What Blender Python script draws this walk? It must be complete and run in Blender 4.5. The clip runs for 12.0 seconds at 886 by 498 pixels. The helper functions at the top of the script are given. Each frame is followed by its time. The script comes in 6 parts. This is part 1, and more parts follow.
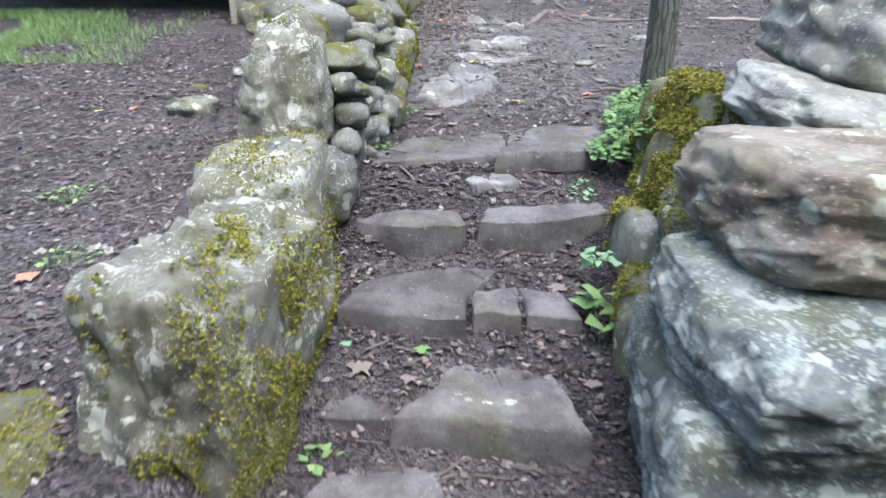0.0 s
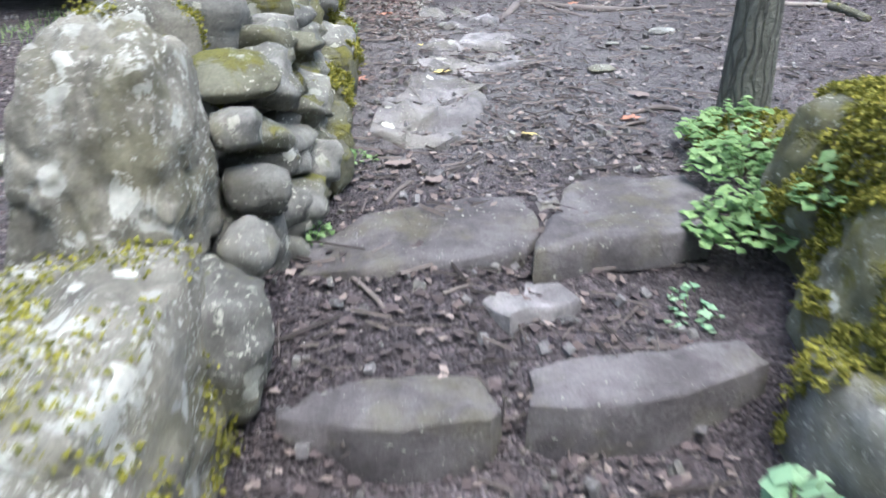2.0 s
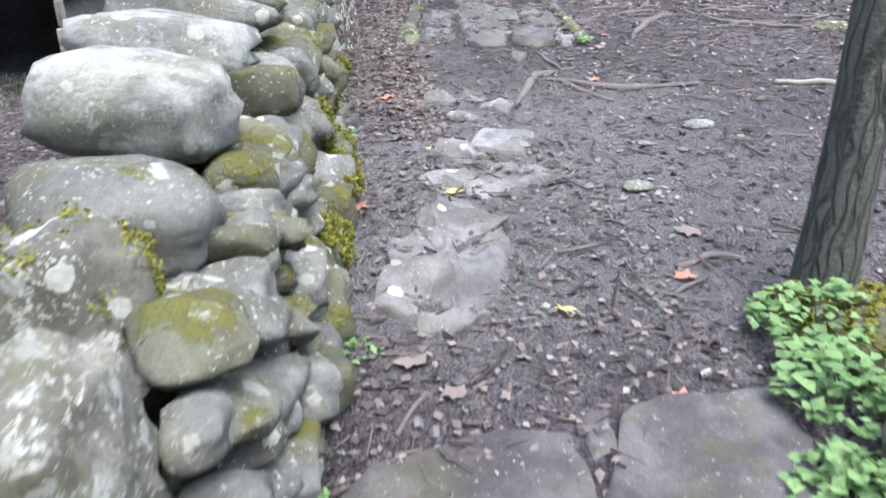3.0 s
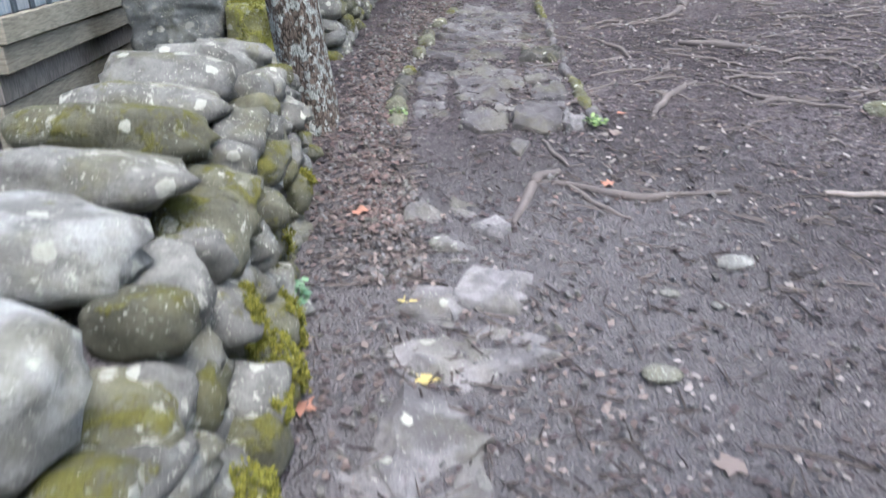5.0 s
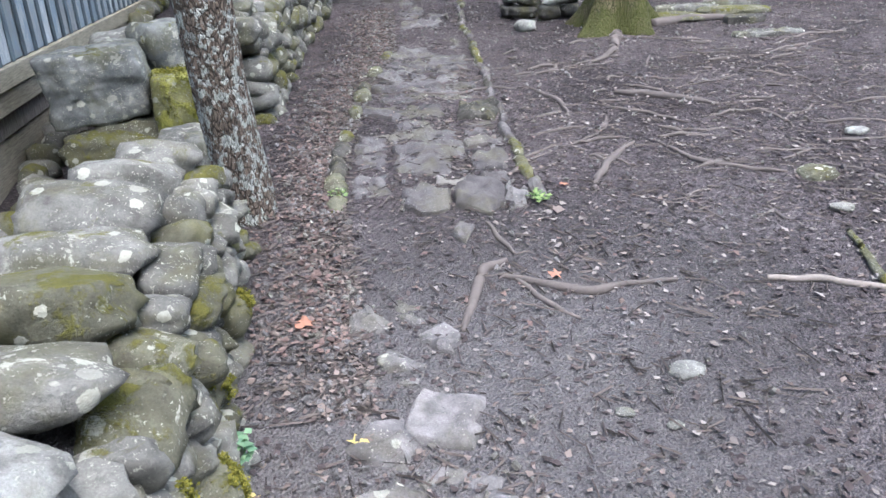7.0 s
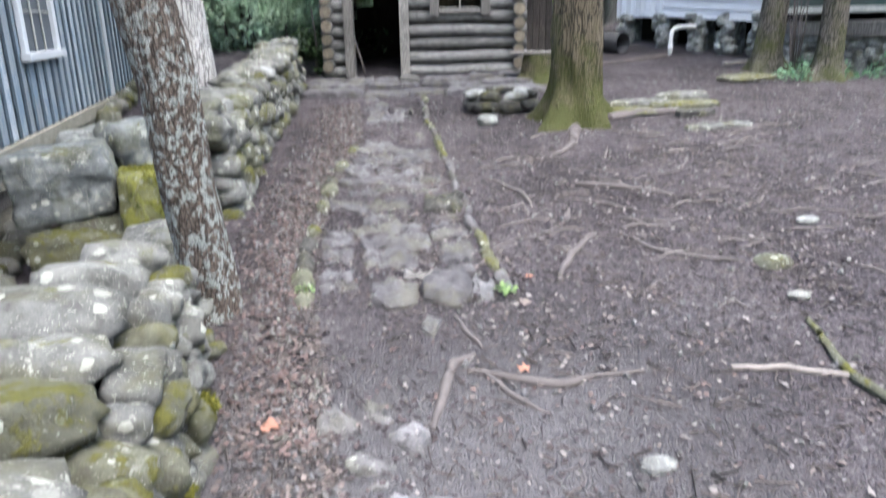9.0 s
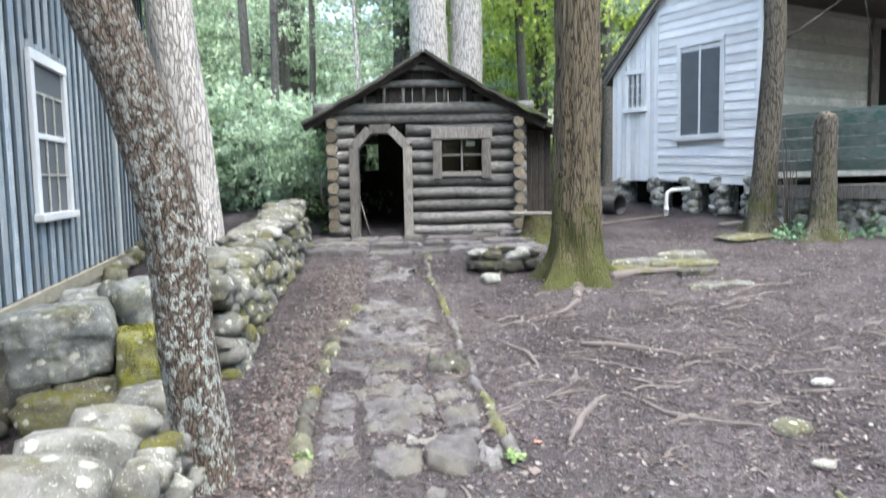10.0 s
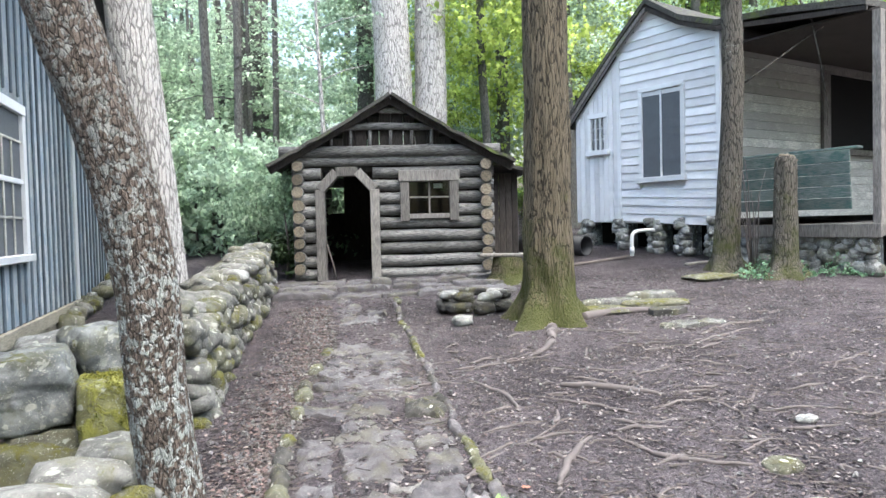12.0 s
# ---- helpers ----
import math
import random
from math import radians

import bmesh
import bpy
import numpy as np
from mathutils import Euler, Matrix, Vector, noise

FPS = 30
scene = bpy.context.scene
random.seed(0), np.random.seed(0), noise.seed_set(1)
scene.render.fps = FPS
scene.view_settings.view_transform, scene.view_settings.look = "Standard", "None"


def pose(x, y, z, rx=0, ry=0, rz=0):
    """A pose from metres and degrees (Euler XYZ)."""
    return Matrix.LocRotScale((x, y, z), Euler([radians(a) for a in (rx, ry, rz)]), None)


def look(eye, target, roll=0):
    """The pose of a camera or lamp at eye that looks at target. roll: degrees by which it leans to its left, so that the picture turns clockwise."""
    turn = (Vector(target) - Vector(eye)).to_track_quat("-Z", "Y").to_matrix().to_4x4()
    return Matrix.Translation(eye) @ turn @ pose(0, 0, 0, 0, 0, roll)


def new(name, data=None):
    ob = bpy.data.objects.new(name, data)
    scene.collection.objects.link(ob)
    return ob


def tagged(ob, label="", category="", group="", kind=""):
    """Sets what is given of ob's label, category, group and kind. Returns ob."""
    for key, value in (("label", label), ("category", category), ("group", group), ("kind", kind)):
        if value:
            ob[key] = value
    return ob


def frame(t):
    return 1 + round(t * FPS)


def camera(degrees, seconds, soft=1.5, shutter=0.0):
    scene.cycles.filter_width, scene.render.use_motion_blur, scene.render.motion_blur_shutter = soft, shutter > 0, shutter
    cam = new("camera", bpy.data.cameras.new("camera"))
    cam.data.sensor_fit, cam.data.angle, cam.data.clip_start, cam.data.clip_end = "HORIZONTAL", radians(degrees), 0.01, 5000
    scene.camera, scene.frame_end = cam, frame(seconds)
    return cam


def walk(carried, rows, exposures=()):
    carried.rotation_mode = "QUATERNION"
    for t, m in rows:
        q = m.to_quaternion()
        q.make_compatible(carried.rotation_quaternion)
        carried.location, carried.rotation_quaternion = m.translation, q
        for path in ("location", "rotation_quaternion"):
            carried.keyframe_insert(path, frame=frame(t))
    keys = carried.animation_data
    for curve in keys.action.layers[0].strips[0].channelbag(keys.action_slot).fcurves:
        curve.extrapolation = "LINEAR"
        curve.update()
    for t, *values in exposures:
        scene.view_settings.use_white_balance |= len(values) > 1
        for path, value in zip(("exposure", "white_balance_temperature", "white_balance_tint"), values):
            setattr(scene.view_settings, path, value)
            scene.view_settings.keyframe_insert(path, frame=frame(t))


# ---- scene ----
# ---- camera ----
cam = camera(62.6, 12.0, soft=1.5, shutter=0.6)
METRES, EYE = 4.4, 1.5
ROWS = [
    (0.0, 0.0, 0.0, 0.0, -0.0, -24.57, 0.01),
    (0.5, -0.0248, 0.0798, -0.0164, -2.34, -24.54, 0.21),
    (1.0, -0.0202, 0.1701, -0.0345, -2.92, -24.72, 0.34),
    (1.5, -0.0298, 0.2843, -0.0574, -2.03, -24.4, 0.32),
    (2.0, -0.034, 0.3725, -0.0572, -6.15, -24.5, 0.55),
    (2.5, -0.0383, 0.4603, -0.0067, -6.63, -24.42, 0.71),
    (4.5, 0.0123, 0.6458, 0.0536, -5.8, -24.51, 0.73),
    (5.0, 0.0187, 0.7081, 0.0945, -5.43, -24.22, 0.49),
    (5.5, 0.0091, 0.7582, 0.1305, -4.99, -24.46, 0.6),
    (6.0, 0.016, 0.7694, 0.1701, -9.4, -24.14, 1.09),
    (6.5, 0.0254, 0.7703, 0.1799, -10.14, -24.18, 0.97),
    (8.5, 0.0273, 0.7735, 0.1934, -12.8, -23.64, 1.22),
    (9.0, 0.026, 0.7708, 0.1956, -13.28, -17.58, 1.13),
    (9.5, 0.0247, 0.7695, 0.1982, -13.27, -11.58, 1.13),
    (10.0, 0.0249, 0.7872, 0.1994, -13.16, -5.39, 1.02),
    (10.5, 0.019, 0.7761, 0.2015, -12.93, -2.65, 1.12),
    (11.0, 0.0067, 0.7766, 0.1994, -13.85, -2.2, 1.16),
    (11.5, -0.0051, 0.7893, 0.189, -15.89, -2.06, 1.22),
    (12.0, 0.0038, 0.8193, 0.189, -16.27, -1.93, 1.39),
]
walk(cam, [(t, pose(METRES * x, METRES * y, EYE + METRES * z, 90 + pitch, roll, yaw)) for t, x, y, z, yaw, pitch, roll in ROWS],
     exposures=[(0.0, 2.15, 5400, 9), (2.5, 2.22, 5400, 10), (5.0, 1.95, 5450, 12), (8.5, 2.1, 5450, 12), (10.0, 2.38, 5750, 8), (12.0, 2.36, 5750, 9)])

# ---- light ----
SUN_EL, SUN_AZ = radians(70), radians(152)
world = bpy.data.worlds.new("world")
scene.world = world
world.use_nodes = True
wn = world.node_tree
sky = wn.nodes.new("ShaderNodeTexSky")
sky.sky_type, sky.sun_disc = "NISHITA", False
sky.sun_elevation, sky.sun_rotation = SUN_EL, SUN_AZ
sky.air_density, sky.dust_density = 1.6, 8.0
wn.links.new(sky.outputs[0], wn.nodes["Background"].inputs[0])
wn.nodes["Background"].inputs[1].default_value = 0.15
sun = new("sun", bpy.data.lights.new("sun", "SUN"))
sun.data.energy, sun.data.angle, sun.data.color = 0.62, radians(45), (1.0, 0.97, 0.92)
sun_dir = Vector((math.sin(SUN_AZ) * math.cos(SUN_EL), math.cos(SUN_AZ) * math.cos(SUN_EL), math.sin(SUN_EL)))
sun.matrix_world = look(sun_dir * 60, (0, 0, 0))


# ---- materials ----
class Mat:
    """A small node builder: the shader is Principled, positions are world metres, shifted by the object's random number."""
    def __init__(self, name, rough=0.85, shift=True, metal=0.0):
        self.m = bpy.data.materials.new(name)
        self.m.use_nodes = True
        self.t = self.m.node_tree
        self.b = self.t.nodes["Principled BSDF"]
        self.b.inputs["Roughness"].default_value = rough
        self.b.inputs["Metallic"].default_value = metal
        self.b.inputs["Specular IOR Level"].default_value = 0.25
        g = self.n("ShaderNodeNewGeometry")
        self.geo = g
        self.info = self.n("ShaderNodeObjectInfo")
        self.pos = g.outputs["Position"]
        self.local = self.n("ShaderNodeTexCoord").outputs["Object"]
        self.isl = g.outputs["Random Per Island"]
        self.rand = self.info.outputs["Random"]
        if shift:
            c = self.n("ShaderNodeCombineXYZ")
            for i, k in enumerate((13.0, 29.0, 47.0)):
                self.t.links.new(self.math("MULTIPLY", self.rand, k), c.inputs[i])
            v = self.n("ShaderNodeVectorMath")
            self.put(v.inputs[0], self.pos)
            self.put(v.inputs[1], c.outputs[0])
            self.pos = v.outputs[0]

    def n(self, kind):
        return self.t.nodes.new(kind)

    def put(self, socket, value):
        if hasattr(value, "links"):
            self.t.links.new(value, socket)
        elif isinstance(value, tuple) and len(value) == 3 and socket.type == "RGBA":
            socket.default_value = (*value, 1)
        else:
            socket.default_value = value

    def math(self, op, a, b=0.0, c=None):
        k = self.n("ShaderNodeMath")
        k.operation = op
        self.put(k.inputs[0], a)
        self.put(k.inputs[1], b)
        if c is not None:
            self.put(k.inputs[2], c)
        return k.outputs[0]

    def stretch(self, sx, sy, sz, src=None):
        k = self.n("ShaderNodeMapping")
        self.put(k.inputs["Vector"], src or self.pos)
        k.inputs["Scale"].default_value = (sx, sy, sz)
        return k.outputs[0]

    def noise(self, scale, detail=3.0, rough=0.55, src=None, distort=0.0):
        k = self.n("ShaderNodeTexNoise")
        self.put(k.inputs["Vector"], src or self.pos)
        k.inputs["Scale"].default_value, k.inputs["Detail"].default_value = scale, detail
        k.inputs["Roughness"].default_value, k.inputs["Distortion"].default_value = rough, distort
        return k.outputs[0]

    def cells(self, scale, src=None, feature="F1", out="Distance"):
        k = self.n("ShaderNodeTexVoronoi")
        k.feature = feature
        self.put(k.inputs["Vector"], src or self.pos)
        k.inputs["Scale"].default_value = scale
        return k.outputs[out]

    def step(self, v, a, b):
        k = self.n("ShaderNodeMapRange")
        k.interpolation_type = "SMOOTHSTEP"
        self.put(k.inputs[0], v)
        k.inputs[1].default_value, k.inputs[2].default_value = a, b
        return k.outputs[0]

    def mix(self, f, a, b, blend="MIX"):
        k = self.n("ShaderNodeMix")
        k.data_type, k.blend_type = "RGBA", blend
        self.put(k.inputs[0], f)
        self.put(k.inputs[6], a)
        self.put(k.inputs[7], b)
        return k.outputs[2]

    def vary(self, col, v, lo, hi):
        """The colour times lo..hi as v goes 0..1."""
        k = self.n("ShaderNodeHueSaturation")
        self.put(k.inputs["Value"], self.math("MULTIPLY_ADD", v, hi - lo, lo))
        self.put(k.inputs["Color"], col)
        return k.outputs[0]

    def done(self, col, height=None, strength=0.4, dist=0.02, rough=None):
        self.put(self.b.inputs["Base Color"], col)
        if rough is not None:
            self.put(self.b.inputs["Roughness"], rough)
        if height is not None:
            k = self.n("ShaderNodeBump")
            k.inputs["Strength"].default_value, k.inputs["Distance"].default_value = strength, dist
            self.put(k.inputs["Height"], height)
            self.t.links.new(k.outputs[0], self.b.inputs["Normal"])
        return self.m


def stone_material(name, c1, c2, lichen=0.5, moss=0.4, pale=(0.42, 0.43, 0.37), green=(0.075, 0.078, 0.016), dark=0.5, top=0.35):
    """Weathered field stone: two greys, crisp pale lichen crusts, olive algae, yellow-green moss on upward faces, fine grain."""
    k = Mat(name, 0.92)
    col = k.mix(k.step(k.noise(5.5, 5, 0.6), 0.38, 0.62), c1, c2)
    col = k.vary(col, k.rand, 0.8, 1.2)
    col = k.vary(col, k.noise(24, 6, 0.78), 0.5, 1.5)
    col = k.vary(col, k.noise(140, 3, 0.75), 0.55, 1.45)
    algae = k.math("MULTIPLY", k.step(k.noise(3.4, 5, 0.65), 0.47, 0.62), 0.22 + moss * 0.4)
    col = k.mix(algae, col, k.vary((0.13, 0.125, 0.05), k.noise(80, 2), 0.6, 1.4))
    stain = k.step(k.noise(7.0, 6, 0.7, src=k.stretch(1, 1, 1.5)), 0.56, 0.64)
    col = k.mix(k.math("MULTIPLY", stain, dark * 0.75), col, (0.05, 0.047, 0.043))
    # lichen: large torn crusts, rounded discs and flecks
    where = k.noise(2.6, 3)
    crust = k.math("MULTIPLY", k.step(k.noise(11, 7, 0.68, distort=0.6), 0.63 - lichen * 0.08, 0.66 - lichen * 0.08), k.step(where, 0.56 - lichen * 0.16, 0.64 - lichen * 0.16))
    disc = k.n("ShaderNodeTexVoronoi")
    k.put(disc.inputs["Vector"], k.pos)
    disc.inputs["Scale"].default_value = 15.0
    pick = k.n("ShaderNodeSeparateColor")
    k.put(pick.inputs[0], disc.outputs["Color"])
    size = k.math("MULTIPLY_ADD", pick.outputs[1], 0.3, 0.26)
    rim = k.math("SUBTRACT", k.math("ADD", disc.outputs["Distance"], k.math("MULTIPLY", k.noise(38, 5, 0.75), 0.6)), size)
    ring = k.math("MULTIPLY", k.step(rim, 0.24, 0.2), k.step(pick.outputs[0], 1.0 - lichen * 0.42, 1.02 - lichen * 0.42))
    fleck = k.math("MULTIPLY", k.step(k.noise(70, 4, 0.65), 0.65 - lichen * 0.09, 0.67 - lichen * 0.09), k.step(k.noise(5, 3), 0.42, 0.52))
    spots = k.math("MAXIMUM", k.math("MAXIMUM", crust, ring), fleck)
    col = k.mix(k.math("MULTIPLY", spots, 0.85), col, k.vary(k.vary(pale, k.noise(90, 3), 0.7, 1.25), pick.outputs[2], 0.75, 1.2))
    # moss
    up = k.n("ShaderNodeSeparateXYZ")
    k.put(up.inputs[0], k.geo.outputs["Normal"])
    m = k.math("ADD", k.noise(6.5, 6, 0.72, distort=0.4), k.math("MULTIPLY", up.outputs[2], top * 0.2))
    ms = k.math("MULTIPLY", k.step(m, 0.78 - moss * 0.34, 0.88 - moss * 0.34), 0.88)
    mosscol = k.mix(k.noise(30, 3), green, (green[0] * 2.1, green[1] * 1.9, green[2] * 1.5))
    mosscol = k.vary(mosscol, k.noise(150, 2, 0.7), 0.35, 1.6)
    col = k.mix(ms, col, mosscol)
    h = k.math("ADD", k.math("ADD", k.math("MULTIPLY", k.noise(75, 6, 0.78), 0.7), k.math("MULTIPLY", k.noise(18, 5, 0.65), 0.3)), k.math("MULTIPLY", ms, k.math("MULTIPLY_ADD", k.noise(130, 2), 0.8, 0.3)))
    h = k.math("ADD", h, k.math("MULTIPLY", spots, 0.08))
    return k.done(col, h, 0.8, 0.035)


def ground_material():
    k = Mat("forest_soil", 0.95, shift=False)
    col = k.mix(k.step(k.noise(0.9, 4), 0.35, 0.65), (0.054, 0.046, 0.05), (0.106, 0.092, 0.098))
    col = k.vary(col, k.noise(7, 5, 0.65), 0.55, 1.5)
    sx = k.n("ShaderNodeSeparateColor")
    k.put(sx.inputs[0], k.cells(85, k.pos, out="Color"))
    sy = k.n("ShaderNodeSeparateColor")
    k.put(sy.inputs[0], k.cells(38, out="Color"))
    loose = k.step(k.noise(1.4, 4, 0.6), 0.42, 0.6)
    col = k.vary(col, sx.outputs[0], 0.5, 1.5)
    col = k.mix(loose, col, k.vary(col, sy.outputs[0], 0.55, 1.5))
    col = k.vary(col, k.noise(170, 4, 0.8), 0.25, 1.75)
    bits = k.step(sx.outputs[1], 0.94, 0.97)
    col = k.mix(k.math("MULTIPLY", bits, 0.75), col, (0.19, 0.17, 0.16))
    col = k.mix(k.math("MULTIPLY", k.step(k.noise(2.2, 4), 0.6, 0.72), 0.5), col, (0.045, 0.036, 0.036))
    col = k.mix(k.math("MULTIPLY", k.step(k.noise(0.75, 5, 0.7), 0.7, 0.78), 0.4), col, (0.11, 0.14, 0.03))
    # the trodden strip up to the path is paler, packed and dusty
    s = k.n("ShaderNodeSeparateXYZ")
    k.put(s.inputs[0], k.pos)
    off = k.math("ABSOLUTE", k.math("SUBTRACT", s.outputs[0], k.math("MULTIPLY_ADD", s.outputs[1], 0.27, -1.05)))
    tread = k.math("MULTIPLY", k.step(k.math("ADD", off, k.math("MULTIPLY", k.noise(3.2, 4), 0.9)), 2.9, 0.7), k.math("MULTIPLY", k.step(s.outputs[1], 3.6, 4.4), k.step(s.outputs[1], 7.6, 5.8)))
    col = k.mix(k.math("MULTIPLY", tread, 0.75), col, k.vary((0.17, 0.162, 0.165), k.noise(28, 5, 0.75), 0.5, 1.5))
    h = k.math("ADD", k.math("ADD", k.noise(60, 4, 0.75), k.noise(17, 3, 0.6)), k.math("MULTIPLY", k.cells(85), -0.9))
    return k.done(col, h, 1.0, 0.04)


def wood_material(name, c1, c2, along=(1, 1, 12), rough=0.85, green=0.0, paint=None, worn=0.5, local=False):
    """Weathered timber with grain; optional flaking paint."""
    k = Mat(name, rough)
    src = k.local if local else k.pos
    grain = k.noise(9, 5, 0.65, k.stretch(*along, src))
    col = k.mix(k.step(grain, 0.3, 0.7), c1, c2)
    col = k.vary(col, k.rand, 0.62, 1.38)
    col = k.vary(col, k.noise(3, 4), 0.6, 1.4)
    if paint:
        f = k.step(k.math("ADD", k.math("MULTIPLY", grain, 0.6), k.math("MULTIPLY", k.noise(2.2, 5, 0.7), 0.6)), worn, worn + 0.12)
        col = k.mix(f, k.vary(k.vary(paint, k.rand, 0.82, 1.1), k.noise(1.3, 5, 0.65), 0.68, 1.15), col)
    if green:
        col = k.mix(k.step(k.noise(2.0, 5, 0.7), 0.75 - green * 0.4, 0.9 - green * 0.4), col, (0.1, 0.13, 0.035))
    return k.done(col, grain, 0.5, 0.02)


def bark_material(name, c1, c2, spots=(0.5, 0.52, 0.47), amount=0.5, moss=0.0, ridge=22, tall=0.25):
    k = Mat(name, 0.95)
    warp = k.n("ShaderNodeVectorMath")
    warp.operation = "ADD"
    wob = k.n("ShaderNodeTexNoise")
    k.put(wob.inputs["Vector"], k.pos)
    wob.inputs["Scale"].default_value = 5.0
    small = k.n("ShaderNodeVectorMath")
    small.operation = "SCALE"
    k.put(small.inputs[0], wob.outputs["Color"])
    small.inputs["Scale"].default_value = 0.07
    k.put(warp.inputs[0], k.pos)
    k.put(warp.inputs[1], small.outputs[0])
    edge = k.cells(ridge * 1.35, k.stretch(1, 1, tall, warp.outputs[0]), "DISTANCE_TO_EDGE")
    n = k.math("ADD", k.math("MULTIPLY", k.step(edge, 0.0, 0.16), 0.34), k.math("MULTIPLY", k.noise(ridge * 1.6, 6, 0.78, k.stretch(1, 1, tall)), 0.75))
    col = k.mix(k.step(n, 0.3, 0.8), c1, c2)
    col = k.vary(col, k.noise(60, 4, 0.75), 0.65, 1.35)
    col = k.vary(col, k.noise(2.2, 3), 0.8, 1.2)
    f = k.math("MULTIPLY", k.step(k.noise(24, 6, 0.7, k.stretch(1, 1, 0.8)), 0.63 - amount * 0.12, 0.65 - amount * 0.12),
               k.math("MULTIPLY", k.step(k.noise(1.6, 3), 0.62 - amount * 0.3, 0.74 - amount * 0.3), k.step(n, 0.3, 0.5)))
    high = k.n("ShaderNodeSeparateXYZ")
    k.put(high.inputs[0], k.local)
    f = k.math("MULTIPLY", f, k.math("MULTIPLY_ADD", k.step(high.outputs[2], 2.4, 0.9), 0.5, 0.5))
    col = k.mix(k.math("MULTIPLY", f, 0.85), col, spots)
    if moss:
        z = k.n("ShaderNodeSeparateXYZ")
        k.put(z.inputs[0], k.local)
        low = k.math("MULTIPLY_ADD", z.outputs[2], -0.28, 0.62)
        m = k.math("MULTIPLY", k.step(k.math("ADD", k.noise(2.5, 5, 0.7), k.math("MULTIPLY", low, moss)), 0.66, 1.0), 0.85)
        col = k.mix(m, col, k.vary((0.062, 0.072, 0.016), k.noise(70, 2), 0.5, 1.6))
    return k.done(col, k.math("ADD", n, k.math("MULTIPLY", k.noise(70, 3), 0.3)), 1.0, 0.045)


def leaf_material(name, c1, c2, trans=0.35, rough=0.5):
    k = Mat(name, rough, shift=False)
    col = k.mix(k.isl, c1, c2)
    col = k.vary(col, k.noise(1.1, 3), 0.6, 1.4)
    m = k.done(col)
    if trans:
        tr = k.n("ShaderNodeBsdfTranslucent")
        k.put(tr.inputs[0], k.vary(col, k.isl, 1.3, 1.9))
        mx = k.n("ShaderNodeMixShader")
        mx.inputs[0].default_value = trans
        k.t.links.new(k.b.outputs[0], mx.inputs[1])
        k.t.links.new(tr.outputs[0], mx.inputs[2])
        k.t.links.new(mx.outputs[0], k.t.nodes["Material Output"].inputs[0])
    return m


def plain(name, col, rough=0.7, metal=0.0, var=0.3):
    k = Mat(name, rough, metal=metal)
    c = k.vary(k.vary(col, k.noise(5, 4), 1 - var, 1 + var), k.noise(60, 3), 0.8, 1.2)
    return k.done(c, k.noise(60, 3), 0.25, 0.01)


SOIL = ground_material()
STONE = stone_material("field_stone", (0.105, 0.105, 0.096), (0.195, 0.196, 0.182), 0.5, 0.4)
STONE_MOSSY = stone_material("mossy_stone", (0.09, 0.09, 0.065), (0.15, 0.15, 0.11), 0.4, 0.68)
STONE_PALE = stone_material("pale_stone", (0.165, 0.165, 0.155), (0.31, 0.318, 0.305), 0.55, 0.25, dark=0.6)
STONE_RUST = stone_material("rusty_stone", (0.12, 0.097, 0.083), (0.22, 0.2, 0.175), 0.6, 0.25, dark=0.6)
STONE_BLUE = stone_material("blue_grey_stone", (0.07, 0.08, 0.085), (0.16, 0.18, 0.178), 0.95, 0.3, dark=0.6, pale=(0.36, 0.4, 0.37))
STONE_DARK = stone_material("dark_stone", (0.045, 0.044, 0.04), (0.09, 0.087, 0.08), 0.15, 0.45)
STEP_STONE = stone_material("step_stone", (0.085, 0.079, 0.083), (0.15, 0.141, 0.146), 0.0, 0.15, dark=0.5)
STONE_LICHEN = stone_material("lichened_stone", (0.115, 0.111, 0.094), (0.19, 0.184, 0.155), 0.85, 0.4, dark=0.45, pale=(0.43, 0.44, 0.4))
STONE_BLOCK = stone_material("grey_block_stone", (0.13, 0.14, 0.14), (0.25, 0.265, 0.26), 0.65, 0.5, dark=0.3)
STONE_GREEN = stone_material("moss_coated_stone", (0.13, 0.13, 0.06), (0.2, 0.2, 0.09), 0.5, 0.95, green=(0.17, 0.185, 0.045), top=0.1)
PATH_STONE = stone_material("path_stone", (0.085, 0.08, 0.084), (0.132, 0.126, 0.13), 0.0, 0.1, dark=0.3)
PATH_PALE = stone_material("worn_pale_slab", (0.125, 0.12, 0.123), (0.235, 0.228, 0.231), 0.15, 0.0, dark=0.3)
MOSS = leaf_material("moss", (0.07, 0.075, 0.012), (0.2, 0.19, 0.03), 0.15, 0.9)
LEAF_DEAD = leaf_material("dead_leaves", (0.07, 0.054, 0.05), (0.2, 0.168, 0.153), 0.12, 0.85)
LEAF_PALE = leaf_material("bleached_leaves", (0.12, 0.106, 0.1), (0.24, 0.22, 0.21), 0.1, 0.85)
LEAF_RUST = leaf_material("rust_leaf", (0.27, 0.135, 0.095), (0.36, 0.19, 0.135), 0.2, 0.75)
LEAF_RED = leaf_material("brown_red_leaves", (0.06, 0.041, 0.038), (0.17, 0.125, 0.113), 0.1, 0.85)
LEAF_DARK = leaf_material("rotted_leaves", (0.03, 0.025, 0.026), (0.075, 0.06, 0.06), 0.05, 0.9)
LEAF_YELLOW = leaf_material("yellow_leaf", (0.38, 0.32, 0.12), (0.46, 0.39, 0.16), 0.25, 0.65)
HERB = leaf_material("herb_green", (0.09, 0.16, 0.06), (0.18, 0.27, 0.11), 0.3, 0.55)
